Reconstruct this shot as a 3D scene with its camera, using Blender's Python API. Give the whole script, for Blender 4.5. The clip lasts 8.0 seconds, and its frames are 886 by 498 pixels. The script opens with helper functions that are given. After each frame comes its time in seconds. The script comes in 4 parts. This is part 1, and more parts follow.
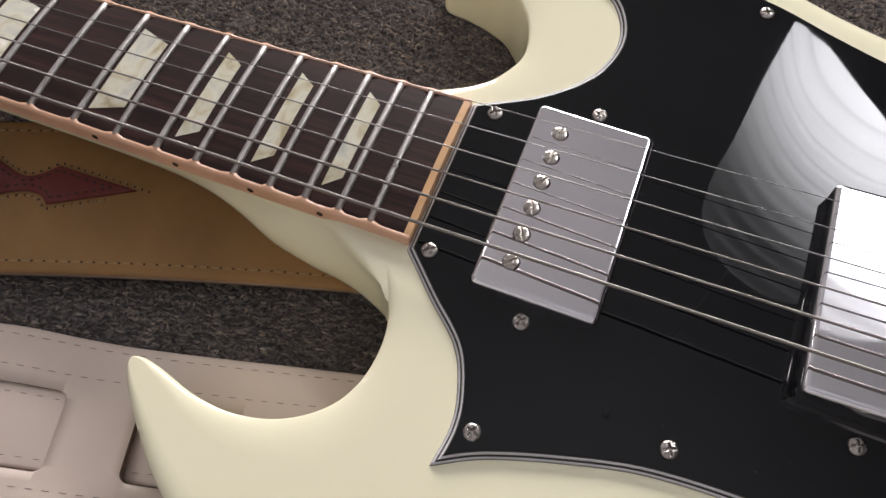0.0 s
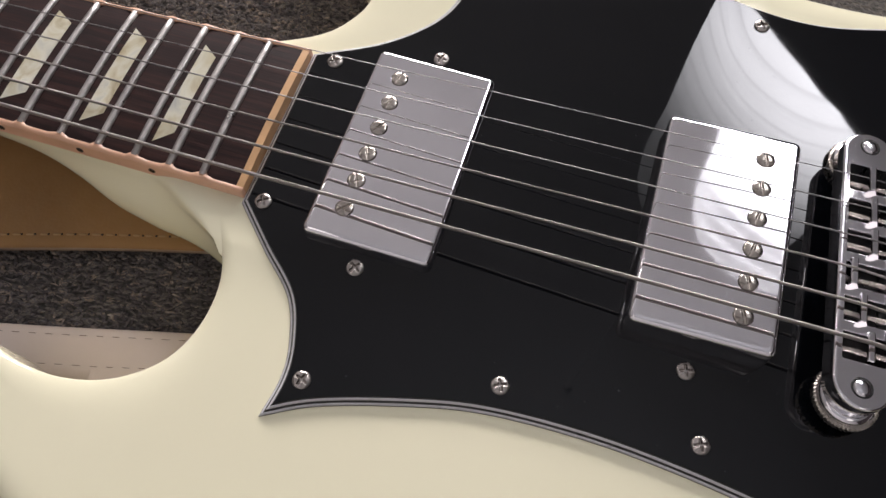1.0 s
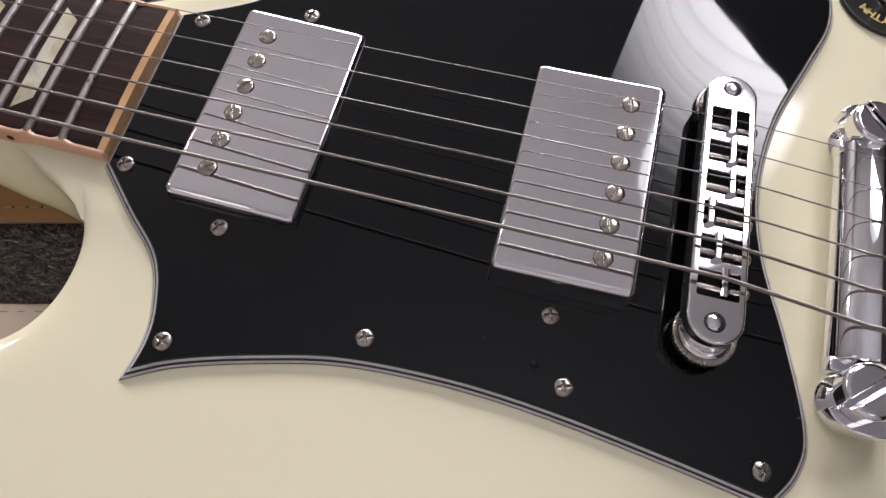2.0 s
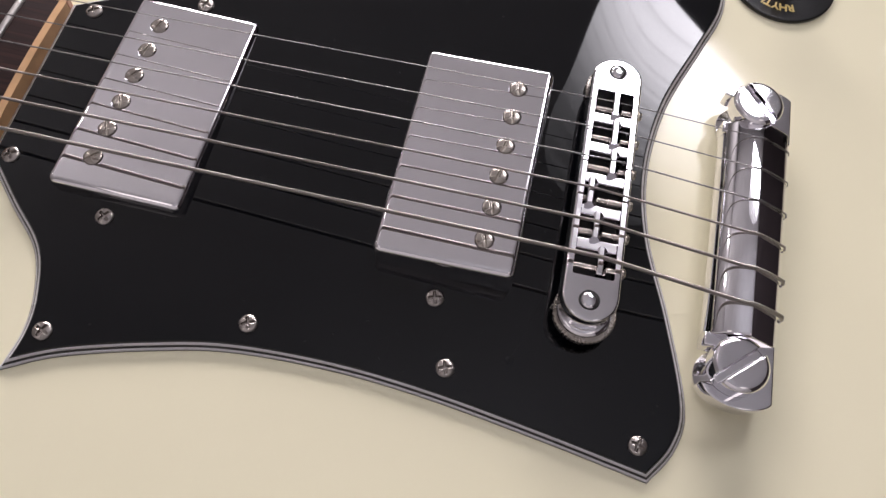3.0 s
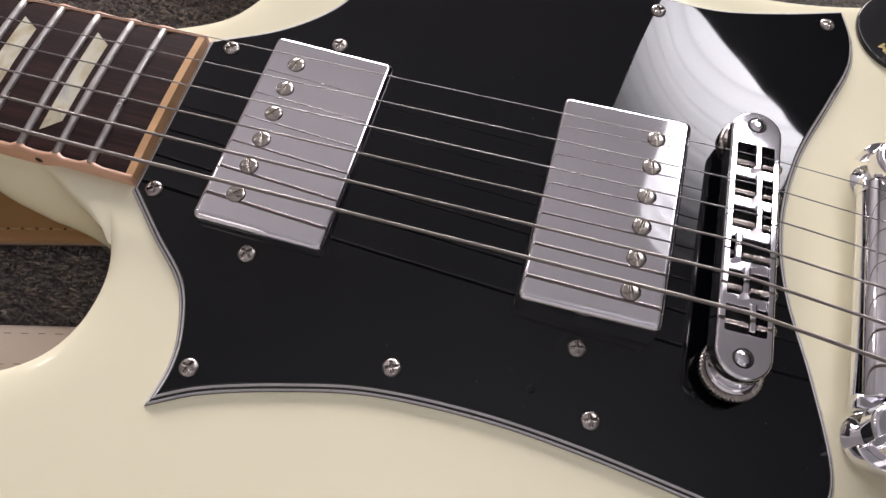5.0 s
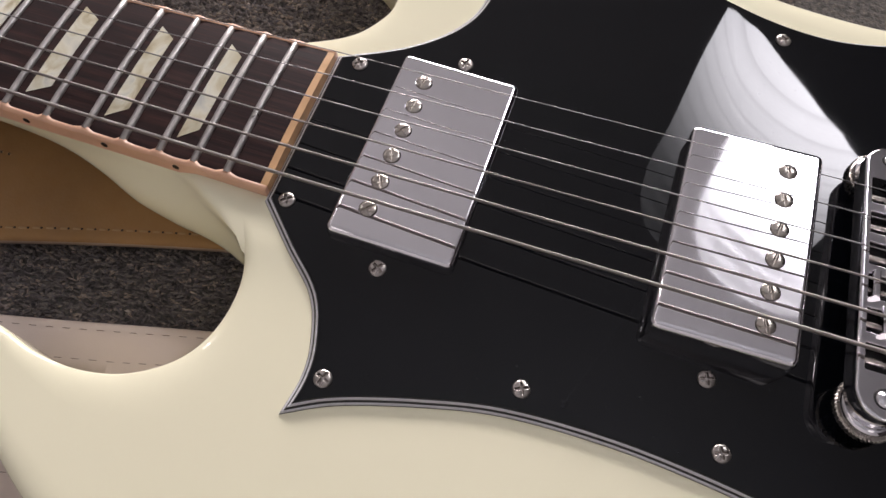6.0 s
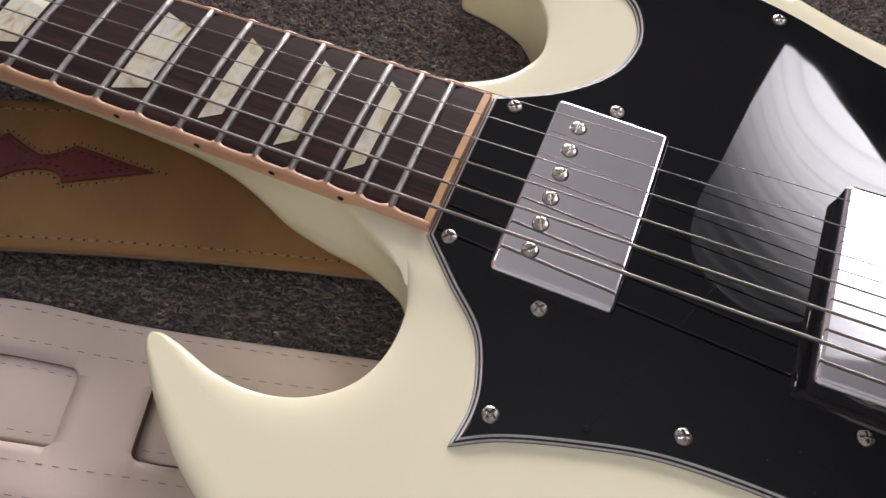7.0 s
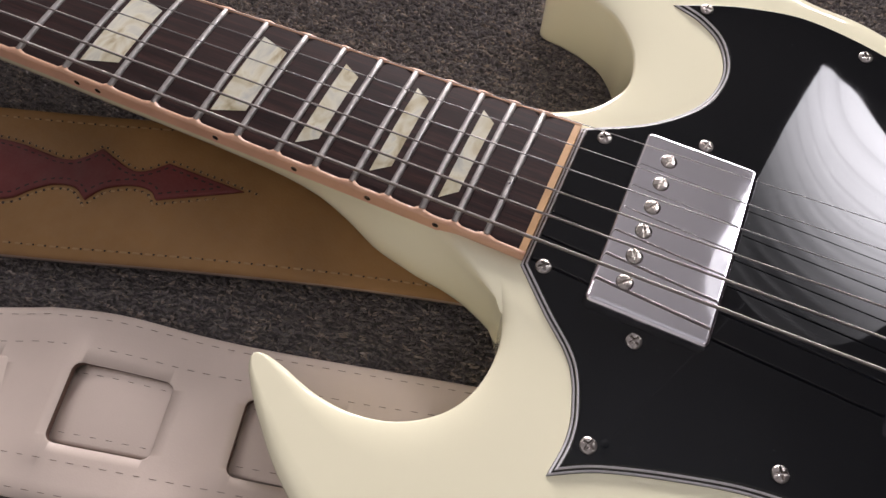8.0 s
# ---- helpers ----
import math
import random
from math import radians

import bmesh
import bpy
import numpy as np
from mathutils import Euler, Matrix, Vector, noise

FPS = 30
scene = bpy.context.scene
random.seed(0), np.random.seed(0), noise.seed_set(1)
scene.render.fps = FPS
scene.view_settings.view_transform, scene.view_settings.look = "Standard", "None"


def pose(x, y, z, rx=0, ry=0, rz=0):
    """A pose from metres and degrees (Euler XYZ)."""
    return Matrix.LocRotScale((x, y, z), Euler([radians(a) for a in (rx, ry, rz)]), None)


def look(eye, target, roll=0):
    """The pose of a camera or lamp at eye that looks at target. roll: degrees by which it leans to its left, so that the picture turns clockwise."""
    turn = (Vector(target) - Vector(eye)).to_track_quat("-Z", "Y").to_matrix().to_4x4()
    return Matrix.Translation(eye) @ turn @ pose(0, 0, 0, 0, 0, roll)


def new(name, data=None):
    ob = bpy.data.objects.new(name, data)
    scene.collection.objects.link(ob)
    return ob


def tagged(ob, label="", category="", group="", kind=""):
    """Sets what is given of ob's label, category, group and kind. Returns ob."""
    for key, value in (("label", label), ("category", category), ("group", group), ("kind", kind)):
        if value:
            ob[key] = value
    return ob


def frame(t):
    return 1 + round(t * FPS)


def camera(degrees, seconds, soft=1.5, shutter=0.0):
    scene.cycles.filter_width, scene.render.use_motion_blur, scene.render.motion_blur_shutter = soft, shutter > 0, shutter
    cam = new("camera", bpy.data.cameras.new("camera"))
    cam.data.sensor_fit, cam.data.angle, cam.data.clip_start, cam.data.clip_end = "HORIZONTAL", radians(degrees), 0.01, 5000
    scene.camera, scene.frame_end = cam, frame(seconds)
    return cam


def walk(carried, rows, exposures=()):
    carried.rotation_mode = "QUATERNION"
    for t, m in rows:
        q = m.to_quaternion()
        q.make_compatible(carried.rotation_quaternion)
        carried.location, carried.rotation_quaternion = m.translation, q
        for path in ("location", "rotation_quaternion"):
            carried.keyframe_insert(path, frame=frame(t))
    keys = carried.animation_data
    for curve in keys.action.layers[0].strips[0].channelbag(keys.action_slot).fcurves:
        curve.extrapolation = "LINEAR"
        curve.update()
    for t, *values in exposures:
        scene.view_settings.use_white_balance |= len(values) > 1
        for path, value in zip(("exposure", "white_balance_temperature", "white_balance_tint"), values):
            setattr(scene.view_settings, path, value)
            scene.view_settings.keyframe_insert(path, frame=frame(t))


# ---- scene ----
cam = camera(62.0, 8.0)
PATH = [
    (0, (-0.126, -0.114, 0.239), (-0.447, 0.679, -1.569), -1.0),
    (0.5, (-0.104, -0.112, 0.235), (-0.384, 0.684, -1.579), -0.0),
    (1, (-0.087, -0.11, 0.231), (-0.309, 0.681, -1.592), 1.9),
    (1.5, (-0.071, -0.108, 0.227), (-0.253, 0.673, -1.605), 3.0),
    (2, (-0.057, -0.109, 0.227), (-0.191, 0.666, -1.612), 5.0),
    (2.2, (-0.053, -0.11, 0.227), (-0.166, 0.671, -1.611), 6.3),
    (3.3, (-0.024, -0.105, 0.228), (-0.102, 0.682, -1.61), 7.5),
    (3.5, (-0.022, -0.103, 0.228), (-0.109, 0.678, -1.611), 6.7),
    (4, (-0.024, -0.098, 0.23), (-0.124, 0.693, -1.605), 5.9),
    (4.5, (-0.045, -0.104, 0.228), (-0.163, 0.709, -1.596), 6.1),
    (4.7, (-0.055, -0.107, 0.228), (-0.178, 0.716, -1.591), 6.4),
    (5.8, (-0.086, -0.113, 0.229), (-0.295, 0.713, -1.58), 4.2),
    (6, (-0.093, -0.115, 0.23), (-0.318, 0.709, -1.578), 3.7),
    (6.5, (-0.113, -0.12, 0.234), (-0.375, 0.709, -1.567), 3.2),
    (7, (-0.133, -0.126, 0.238), (-0.424, 0.714, -1.554), 3.4),
    (7.5, (-0.149, -0.129, 0.242), (-0.468, 0.708, -1.545), 2.9),
    (8, (-0.157, -0.132, 0.244), (-0.495, 0.707, -1.54), 2.5),
]
walk(cam, [(t, look(eye, target, roll)) for t, eye, target, roll in PATH], [(0.0, -0.07, 6450, 14), (2.0, -0.15, 6450, 18), (4.0, -0.08, 6450, 20), (5.8, -0.10, 6450, 18), (6.5, -0.15, 6450, 18), (8.0, -0.06, 6450, 18)])

# ---- world and large lights ----
world = bpy.data.worlds.new("world")
world.use_nodes = True
scene.world = world
world.node_tree.nodes["Background"].inputs[0].default_value = (0.9, 0.95, 1.0, 1)
world.node_tree.nodes["Background"].inputs[1].default_value = 0.05
# added broad light from the north; that wall has no window
north_light = new("north_fill", bpy.data.lights.new("north_fill", "AREA"))
north_light.data.shape, north_light.data.size, north_light.data.size_y, north_light.data.energy = "RECTANGLE", 3.4, 1.3, 146
north_light.data.spread = radians(95)
north_light.data.color = (1.0, 0.96, 0.93)
north_light.matrix_world = look((-0.8, 4.55, 1.5), (-0.4, 0.0, 0.1))
# added unseen lamp that brightens the ceiling for the guard and chrome to mirror
up_light = new("ceiling_fill", bpy.data.lights.new("ceiling_fill", "AREA"))
up_light.data.spread = radians(110)
up_light.data.shape, up_light.data.size, up_light.data.energy = "DISK", 0.16, 5.0
up_light.data.color = (0.93, 0.97, 1.0)
up_light.matrix_world = look((0.2, 0.68, 0.9), (0.45, -0.55, 2.6))
PANEL_GLOW = 1.2      # added ceiling fill panels
SHADE_GLOW = 25.5     # lit lamp shade
GUARD_Z, BODY_Z = 0.0388, 0.0365


# ---- materials ----
def node_mat(name, base, rough=0.5, metal=0.0, coat=0.0, ior=1.5):
    m = bpy.data.materials.new(name)
    m.use_nodes = True
    b = m.node_tree.nodes["Principled BSDF"]
    b.inputs["Base Color"].default_value = (*base, 1)
    b.inputs["Roughness"].default_value = rough
    b.inputs["Metallic"].default_value = metal
    b.inputs["Coat Weight"].default_value = coat
    b.inputs["Coat Roughness"].default_value = 0.04
    b.inputs["IOR"].default_value = ior
    return m, m.node_tree.nodes, m.node_tree.links, b


def coords(nodes, links, scale=(1, 1, 1), turn=0.0):
    tc, mp = nodes.new("ShaderNodeTexCoord"), nodes.new("ShaderNodeMapping")
    mp.inputs["Scale"].default_value = scale
    mp.inputs["Rotation"].default_value = (0, 0, radians(turn))
    links.new(tc.outputs["Object"], mp.inputs["Vector"])
    return mp.outputs["Vector"]


def noise_tex(nodes, links, vec, scale, detail=3.0, rough=0.55):
    n = nodes.new("ShaderNodeTexNoise")
    n.inputs["Scale"].default_value, n.inputs["Detail"].default_value, n.inputs["Roughness"].default_value = scale, detail, rough
    links.new(vec, n.inputs["Vector"])
    return n.outputs["Fac"]


def ramp(nodes, links, fac, stops):
    r = nodes.new("ShaderNodeValToRGB")
    el = r.color_ramp.elements
    while len(el) < len(stops):
        el.new(0.5)
    for e, (p, c) in zip(el, stops):
        e.position, e.color = p, (*c, 1)
    links.new(fac, r.inputs["Fac"])
    return r.outputs["Color"]


def grey(nodes, links, fac, lo, hi, a=0.3, b=0.7):
    r = nodes.new("ShaderNodeMapRange")
    for key, v in (("From Min", a), ("From Max", b), ("To Min", lo), ("To Max", hi)):
        r.inputs[key].default_value = v
    links.new(fac, r.inputs["Value"])
    return r.outputs["Result"]


def bump(nodes, links, bsdf, height, strength, distance):
    b = nodes.new("ShaderNodeBump")
    b.inputs["Strength"].default_value, b.inputs["Distance"].default_value = strength, distance
    links.new(height, b.inputs["Height"])
    links.new(b.outputs["Normal"], bsdf.inputs["Normal"])


def lacquer_material():
    m, n, l, b = node_mat("cream_lacquer", (0.8, 0.75, 0.56), 0.1, 0, 0.0)
    b.inputs["Specular IOR Level"].default_value = 0.38
    v = coords(n, l)
    l.new(ramp(n, l, noise_tex(n, l, v, 9, 4), [(0.3, (0.865, 0.825, 0.605)), (0.7, (0.88, 0.84, 0.62))]), b.inputs["Base Color"])
    l.new(grey(n, l, noise_tex(n, l, v, 60, 5), 0.05, 0.09), b.inputs["Roughness"])
    bump(n, l, b, noise_tex(n, l, v, 35, 2), 0.02, 0.0004)
    return m


def guard_material():
    m, n, l, b = node_mat("black_gloss_plastic", (0.0019, 0.0023, 0.0033), 0.02, 0, 0.0, 1.5)
    b.inputs["Specular IOR Level"].default_value = 0.42
    v = coords(n, l)
    l.new(grey(n, l, noise_tex(n, l, v, 45, 6, 0.7), 0.012, 0.035), b.inputs["Roughness"])
    dust = noise_tex(n, l, v, 900, 1)
    l.new(ramp(n, l, dust, [(0.76, (0.0019, 0.0023, 0.0033)), (0.86, (0.05, 0.05, 0.05))]), b.inputs["Base Color"])
    bump(n, l, b, noise_tex(n, l, v, 14, 2), 0.03, 0.0006)
    return m


def chrome_material(name="polished_chrome", base=(0.88, 0.865, 0.9), rough=0.035):
    m, n, l, b = node_mat(name, base, rough, 1.0)
    v = coords(n, l)
    l.new(grey(n, l, noise_tex(n, l, v, 120, 6, 0.7), rough * 0.6, rough * 2.0), b.inputs["Roughness"])
    bump(n, l, b, noise_tex(n, l, v, 60, 2), 0.04, 0.0003)
    return m


def rosewood_material():
    m, n, l, b = node_mat("dark_rosewood", (0.04, 0.02, 0.015), 0.5)
    v = coords(n, l, (10, 190, 60), 0)
    g = noise_tex(n, l, v, 3.2, 6, 0.65)
    l.new(ramp(n, l, g, [(0.3, (0.009, 0.004, 0.0045)), (0.5, (0.023, 0.0088, 0.0082)), (0.72, (0.058, 0.023, 0.018))]), b.inputs["Base Color"])
    l.new(grey(n, l, g, 0.45, 0.65), b.inputs["Roughness"])
    b.inputs["Specular IOR Level"].default_value = 0.22
    bump(n, l, b, noise_tex(n, l, coords(n, l, (30, 900, 100)), 2, 3), 0.25, 0.0002)
    return m


def pearl_material():
    m, n, l, b = node_mat("aged_pearl_inlay", (0.72, 0.68, 0.52), 0.3, 0, 0.2)
    v = coords(n, l, (1, 0.6, 1), 35)
    d = n.new("ShaderNodeTexNoise")
    d.inputs["Scale"].default_value, d.inputs["Detail"].default_value, d.inputs["Distortion"].default_value = 95, 4, 1.6
    l.new(v, d.inputs["Vector"])
    l.new(ramp(n, l, d.outputs["Fac"], [(0.3, (0.4, 0.33, 0.2)), (0.43, (0.58, 0.53, 0.37)), (0.55, (0.68, 0.66, 0.54)), (0.72, (0.47, 0.48, 0.44))]), b.inputs["Base Color"])
    return m


def plastic_material(name, base, rough=0.3, vary=0.06, scale=60):
    m, n, l, b = node_mat(name, base, rough, 0, 0.15)
    v = coords(n, l)
    lo, hi = tuple(c * (1 - vary) for c in base), tuple(min(1, c * (1 + vary)) for c in base)
    l.new(ramp(n, l, noise_tex(n, l, v, scale, 4), [(0.3, lo), (0.7, hi)]), b.inputs["Base Color"])
    l.new(grey(n, l, noise_tex(n, l, v, scale * 3, 4), rough * 0.8, rough * 1.3), b.inputs["Roughness"])
    return m


def leather_material(name, base, rough, vary, pebble, strength):
    m, n, l, b = node_mat(name, base, rough)
    v = coords(n, l)
    lo, hi = tuple(c * (1 - vary) for c in base), tuple(min(1, c * (1 + vary)) for c in base)
    l.new(ramp(n, l, noise_tex(n, l, v, 22, 5), [(0.3, lo), (0.7, hi)]), b.inputs["Base Color"])
    vo = n.new("ShaderNodeTexVoronoi")
    vo.inputs["Scale"].default_value = pebble
    l.new(v, vo.inputs["Vector"])
    l.new(grey(n, l, noise_tex(n, l, v, 180, 4), rough * 0.85, rough * 1.2), b.inputs["Roughness"])
    bump(n, l, b, vo.outputs["Distance"], strength, 0.0003)
    return m


def carpet_material(name, tufts):
    m, n, l, b = node_mat(name, (0.08, 0.075, 0.07), 0.95)
    b.inputs["Specular IOR Level"].default_value = 0.1
    if tufts:
        # yarns of mixed colours run along the lay; single fibres vary a little
        yarn = noise_tex(n, l, coords(n, l, (0.42, 1, 1), -19), 520, 2, 0.6)
        c = ramp(n, l, yarn, [(0.3, (0.075, 0.07, 0.074)), (0.42, (0.145, 0.132, 0.132)), (0.5, (0.235, 0.21, 0.197)), (0.56, (0.14, 0.135, 0.152)), (0.63, (0.3, 0.245, 0.2)), (0.72, (0.4, 0.357, 0.33))])
        g = n.new("ShaderNodeNewGeometry")
        mix = n.new("ShaderNodeMixRGB")
        mix.blend_type, mix.inputs[0].default_value = "MULTIPLY", 0.75
        l.new(c, mix.inputs[1])
        l.new(ramp(n, l, g.outputs["Random Per Island"], [(0.0, (0.5, 0.48, 0.5)), (0.5, (0.85, 0.82, 0.8)), (1.0, (1, 0.97, 0.92))]), mix.inputs[2])
        l.new(mix.outputs[0], b.inputs["Base Color"])
    else:
        v = coords(n, l)
        l.new(ramp(n, l, noise_tex(n, l, v, 420, 3, 0.7), [(0.3, (0.05, 0.047, 0.045)), (0.5, (0.1, 0.093, 0.087)), (0.7, (0.16, 0.14, 0.12))]), b.inputs["Base Color"])
        bump(n, l, b, noise_tex(n, l, v, 500, 2), 0.8, 0.002)
    return m


def paint_material(name, base):
    m, n, l, b = node_mat(name, base, 0.8)
    v = coords(n, l)
    l.new(ramp(n, l, noise_tex(n, l, v, 3, 5), [(0.3, tuple(c * 0.93 for c in base)), (0.7, base)]), b.inputs["Base Color"])
    bump(n, l, b, noise_tex(n, l, v, 250, 3), 0.15, 0.001)
    return m


def glow_material(name, colour, strength):
    m = bpy.data.materials.new(name)
    m.use_nodes = True
    b = m.node_tree.nodes["Principled BSDF"]
    b.inputs["Base Color"].default_value = (0.8, 0.8, 0.78, 1)
    b.inputs["Emission Color"].default_value = (*colour, 1)
    b.inputs["Emission Strength"].default_value = strength
    return m


def shade_material():
    """Pleated fabric with its glow painted in: brightest along one edge, dimmer towards the rim."""
    m, n, l, b = node_mat("lit_shade_fabric", (0.8, 0.8, 0.78), 0.8)
    tc, mp = n.new("ShaderNodeTexCoord"), n.new("ShaderNodeMapping")
    l.new(tc.outputs["Object"], mp.inputs["Vector"])
    # distance from the bright edge of the shade
    shift = n.new("ShaderNodeVectorMath")
    shift.operation = "SUBTRACT"
    shift.inputs[1].default_value = (0.106, 0.92, 0.8)
    l.new(mp.outputs["Vector"], shift.inputs[0])
    dist = n.new("ShaderNodeVectorMath")
    dist.operation = "DOT_PRODUCT"
    dist.inputs[1].default_value = (-0.68, -0.73, 0.0)
    l.new(shift.outputs["Vector"], dist.inputs[0])
    fall = n.new("ShaderNodeMapRange")
    fall.interpolation_type = "SMOOTHSTEP"
    for key, v in (("From Min", -0.06), ("From Max", 0.30), ("To Min", SHADE_GLOW), ("To Max", 1.0)):
        fall.inputs[key].default_value = v
    l.new(dist.outputs["Value"], fall.inputs["Value"])
    hub = n.new("ShaderNodeVectorMath")
    hub.operation = "DISTANCE"
    hub.inputs[1].default_value = (0.42, 1.02, 0.82)
    l.new(mp.outputs["Vector"], hub.inputs[0])
    fold = n.new("ShaderNodeMath")
    fold.operation = "MULTIPLY"
    fold.inputs[1].default_value = 1 / 0.031
    l.new(hub.outputs["Value"], fold.inputs[0])
    part_of = n.new("ShaderNodeMath")
    part_of.operation = "FRACT"
    l.new(fold.outputs[0], part_of.inputs[0])
    seam = grey(n, l, part_of.outputs[0], 0.78, 1.0, 0.0, 0.3)
    prod = n.new("ShaderNodeMath")
    prod.operation = "MULTIPLY"
    # the painted glow is strongest near one side
    hot_spot = n.new("ShaderNodeVectorMath")
    hot_spot.operation = "DISTANCE"
    hot_spot.inputs[1].default_value = (0.30, 0.70, 0.82)
    l.new(mp.outputs["Vector"], hot_spot.inputs[0])
    near = n.new("ShaderNodeMath")
    near.operation = "MULTIPLY"
    l.new(fall.outputs["Result"], near.inputs[0])
    l.new(grey(n, l, hot_spot.outputs["Value"], 1.0, 0.58, 0.06, 0.29), near.inputs[1])
    l.new(near.outputs[0], prod.inputs[0])
    l.new(seam, prod.inputs[1])
    b.inputs["Emission Color"].default_value = (0.97, 0.98, 1, 1)
    l.new(prod.outputs[0], b.inputs["Emission Strength"])
    return m


LACQUER, GUARD, CHROME = lacquer_material(), guard_material(), chrome_material()
NICKEL = chrome_material("worn_nickel", (0.45, 0.41, 0.37), 0.2)
SCREW_STEEL = chrome_material("dull_screw_steel", (0.43, 0.395, 0.37), 0.22)
FRETWIRE = chrome_material("fret_wire", (0.52, 0.5, 0.48), 0.38)
STEEL = chrome_material("string_steel", (0.27, 0.26, 0.255), 0.26)


def wound_material():
    m, n, l, b = node_mat("wound_string", (0.33, 0.305, 0.285), 0.3, 1.0)
    w = n.new("ShaderNodeTexWave")
    w.bands_direction, w.inputs["Scale"].default_value = "X", 640
    l.new(coords(n, l), w.inputs["Vector"])
    bump(n, l, b, w.outputs["Fac"], 0.6, 0.0002)
    return m


WOUND = wound_material()
WHITE_PLY = plastic_material("white_ply", (0.72, 0.71, 0.76))
BLACK_PLY = plastic_material("black_ply", (0.012, 0.012, 0.014))
BLACK = plastic_material("black_plastic", (0.01, 0.01, 0.011), 0.15)
DARK = plastic_material("dark_recess", (0.01, 0.01, 0.01), 0.7)
ROSEWOOD, PEARL = rosewood_material(), pearl_material()
BINDING = plastic_material("peach_binding", (0.77, 0.455, 0.3), 0.35, 0.08, 90)
BINDING_END = plastic_material("amber_binding", (0.66, 0.4, 0.2), 0.4, 0.12, 90)
GOLD = plastic_material("gold_print", (0.62, 0.47, 0.17), 0.4)
WHITE_PRINT = plastic_material("white_print", (0.7, 0.7, 0.66), 0.5)
TIP = plastic_material("cream_plastic", (0.72, 0.62, 0.45), 0.3)
TAN = leather_material("tan_leather", (0.255, 0.135, 0.044), 0.62, 0.16, 900, 0.15)
TAN_EDGE = leather_material("cut_leather_edge", (0.3, 0.22, 0.17), 0.7, 0.15, 900, 0.15)
OXBLOOD = leather_material("oxblood_leather", (0.115, 0.016, 0.014), 0.6, 0.25, 700, 0.25)
VINYL = leather_material("blush_vinyl", (0.68, 0.57, 0.495), 0.4, 0.05, 1600, 0.05)
VINYL_EDGE = leather_material("dark_cut_edge", (0.13, 0.075, 0.055), 0.8, 0.2, 900, 0.2)
THREAD_TAN = plastic_material("tan_thread", (0.33, 0.21, 0.1), 0.8)
THREAD_DARK = plastic_material("dark_thread", (0.03, 0.02, 0.016), 0.8)
THREAD_GREY = plastic_material("grey_thread", (0.2, 0.14, 0.105), 0.8)
CARPET, TUFT = carpet_material("carpet_backing", False), carpet_material("carpet_tufts", True)
# unseen north wall, toned down to dim what the guard mirrors
NORTH_DIM = paint_material("dim_reflection_paint", (0.16, 0.155, 0.165))
# unseen east wall, darkened so the tailpiece mirrors a dark side
EAST_DARK = paint_material("dark_reflection_paint", (0.07, 0.055, 0.06))
WALL_PAINT, CEILING_PAINT = paint_material("wall_paint", (0.72, 0.71, 0.71)), paint_material("ceiling_paint", (0.8, 0.8, 0.82))


# ---- building helpers ----
from mathutils.geometry import tessellate_polygon


def finish(name, bm, material, smooth=True):
    me = bpy.data.meshes.new(name)
    bmesh.ops.recalc_face_normals(bm, faces=bm.faces)
    bm.to_mesh(me)
    bm.free()
    for mt in (material if isinstance(material, (list, tuple)) else [material]):
        me.materials.append(mt)
    return me


def thing(name, base, label, category, group="", kind=""):
    ob = new(name)
    ob.location = base
    ob.empty_display_size = 0.02
    return tagged(ob, label, category, group, kind)


def under(ob, parent):
    """Makes ob a part of parent; meshes are written in world coordinates."""
    ob.parent = parent
    if parent.type == "EMPTY":
        ob.matrix_parent_inverse = Matrix.Translation(parent.location).inverted()
    return ob


def part(name, bm, material, parent, label=""):
    ob = new(name, bm if isinstance(bm, bpy.types.Mesh) else finish(name, bm, material))
    return tagged(under(ob, parent), label)


def structure(name, bm, material, label, category):
    return tagged(new(name, finish(name, bm, material)), label, category, kind="structure")


def mm(points):
    return [(x / 1000, y / 1000) for x, y in points]


def spline(pts, steps=6, corners=(), closed=True):
    """A smooth line through pts; it stays sharp at the corners named by index."""
    out, n = [], len(pts)
    P = [Vector((*p, 0)).to_2d() for p in pts]
    for i in range(n if closed else n - 1):
        j = (i + 1) % n
        a = P[i] if i in corners or (not closed and i == 0) else P[i - 1]
        d = P[j] if j in corners or (not closed and j == n - 1) else P[(j + 1) % n]
        if a == P[i]:
            a = P[i] * 2 - P[j]
        if d == P[j]:
            d = P[j] * 2 - P[i]
        for k in range(steps):
            t = k / steps
            out.append(tuple(0.5 * ((2 * P[i]) + (P[j] - a) * t + (2 * a - 5 * P[i] + 4 * P[j] - d) * t * t + (3 * P[i] - a - 3 * P[j] + d) * t ** 3)))
    if not closed:
        out.append(tuple(P[-1]))
    return out


def area(pts):
    return 0.5 * sum(pts[i - 1][0] * pts[i][1] - pts[i][0] * pts[i - 1][1] for i in range(len(pts)))


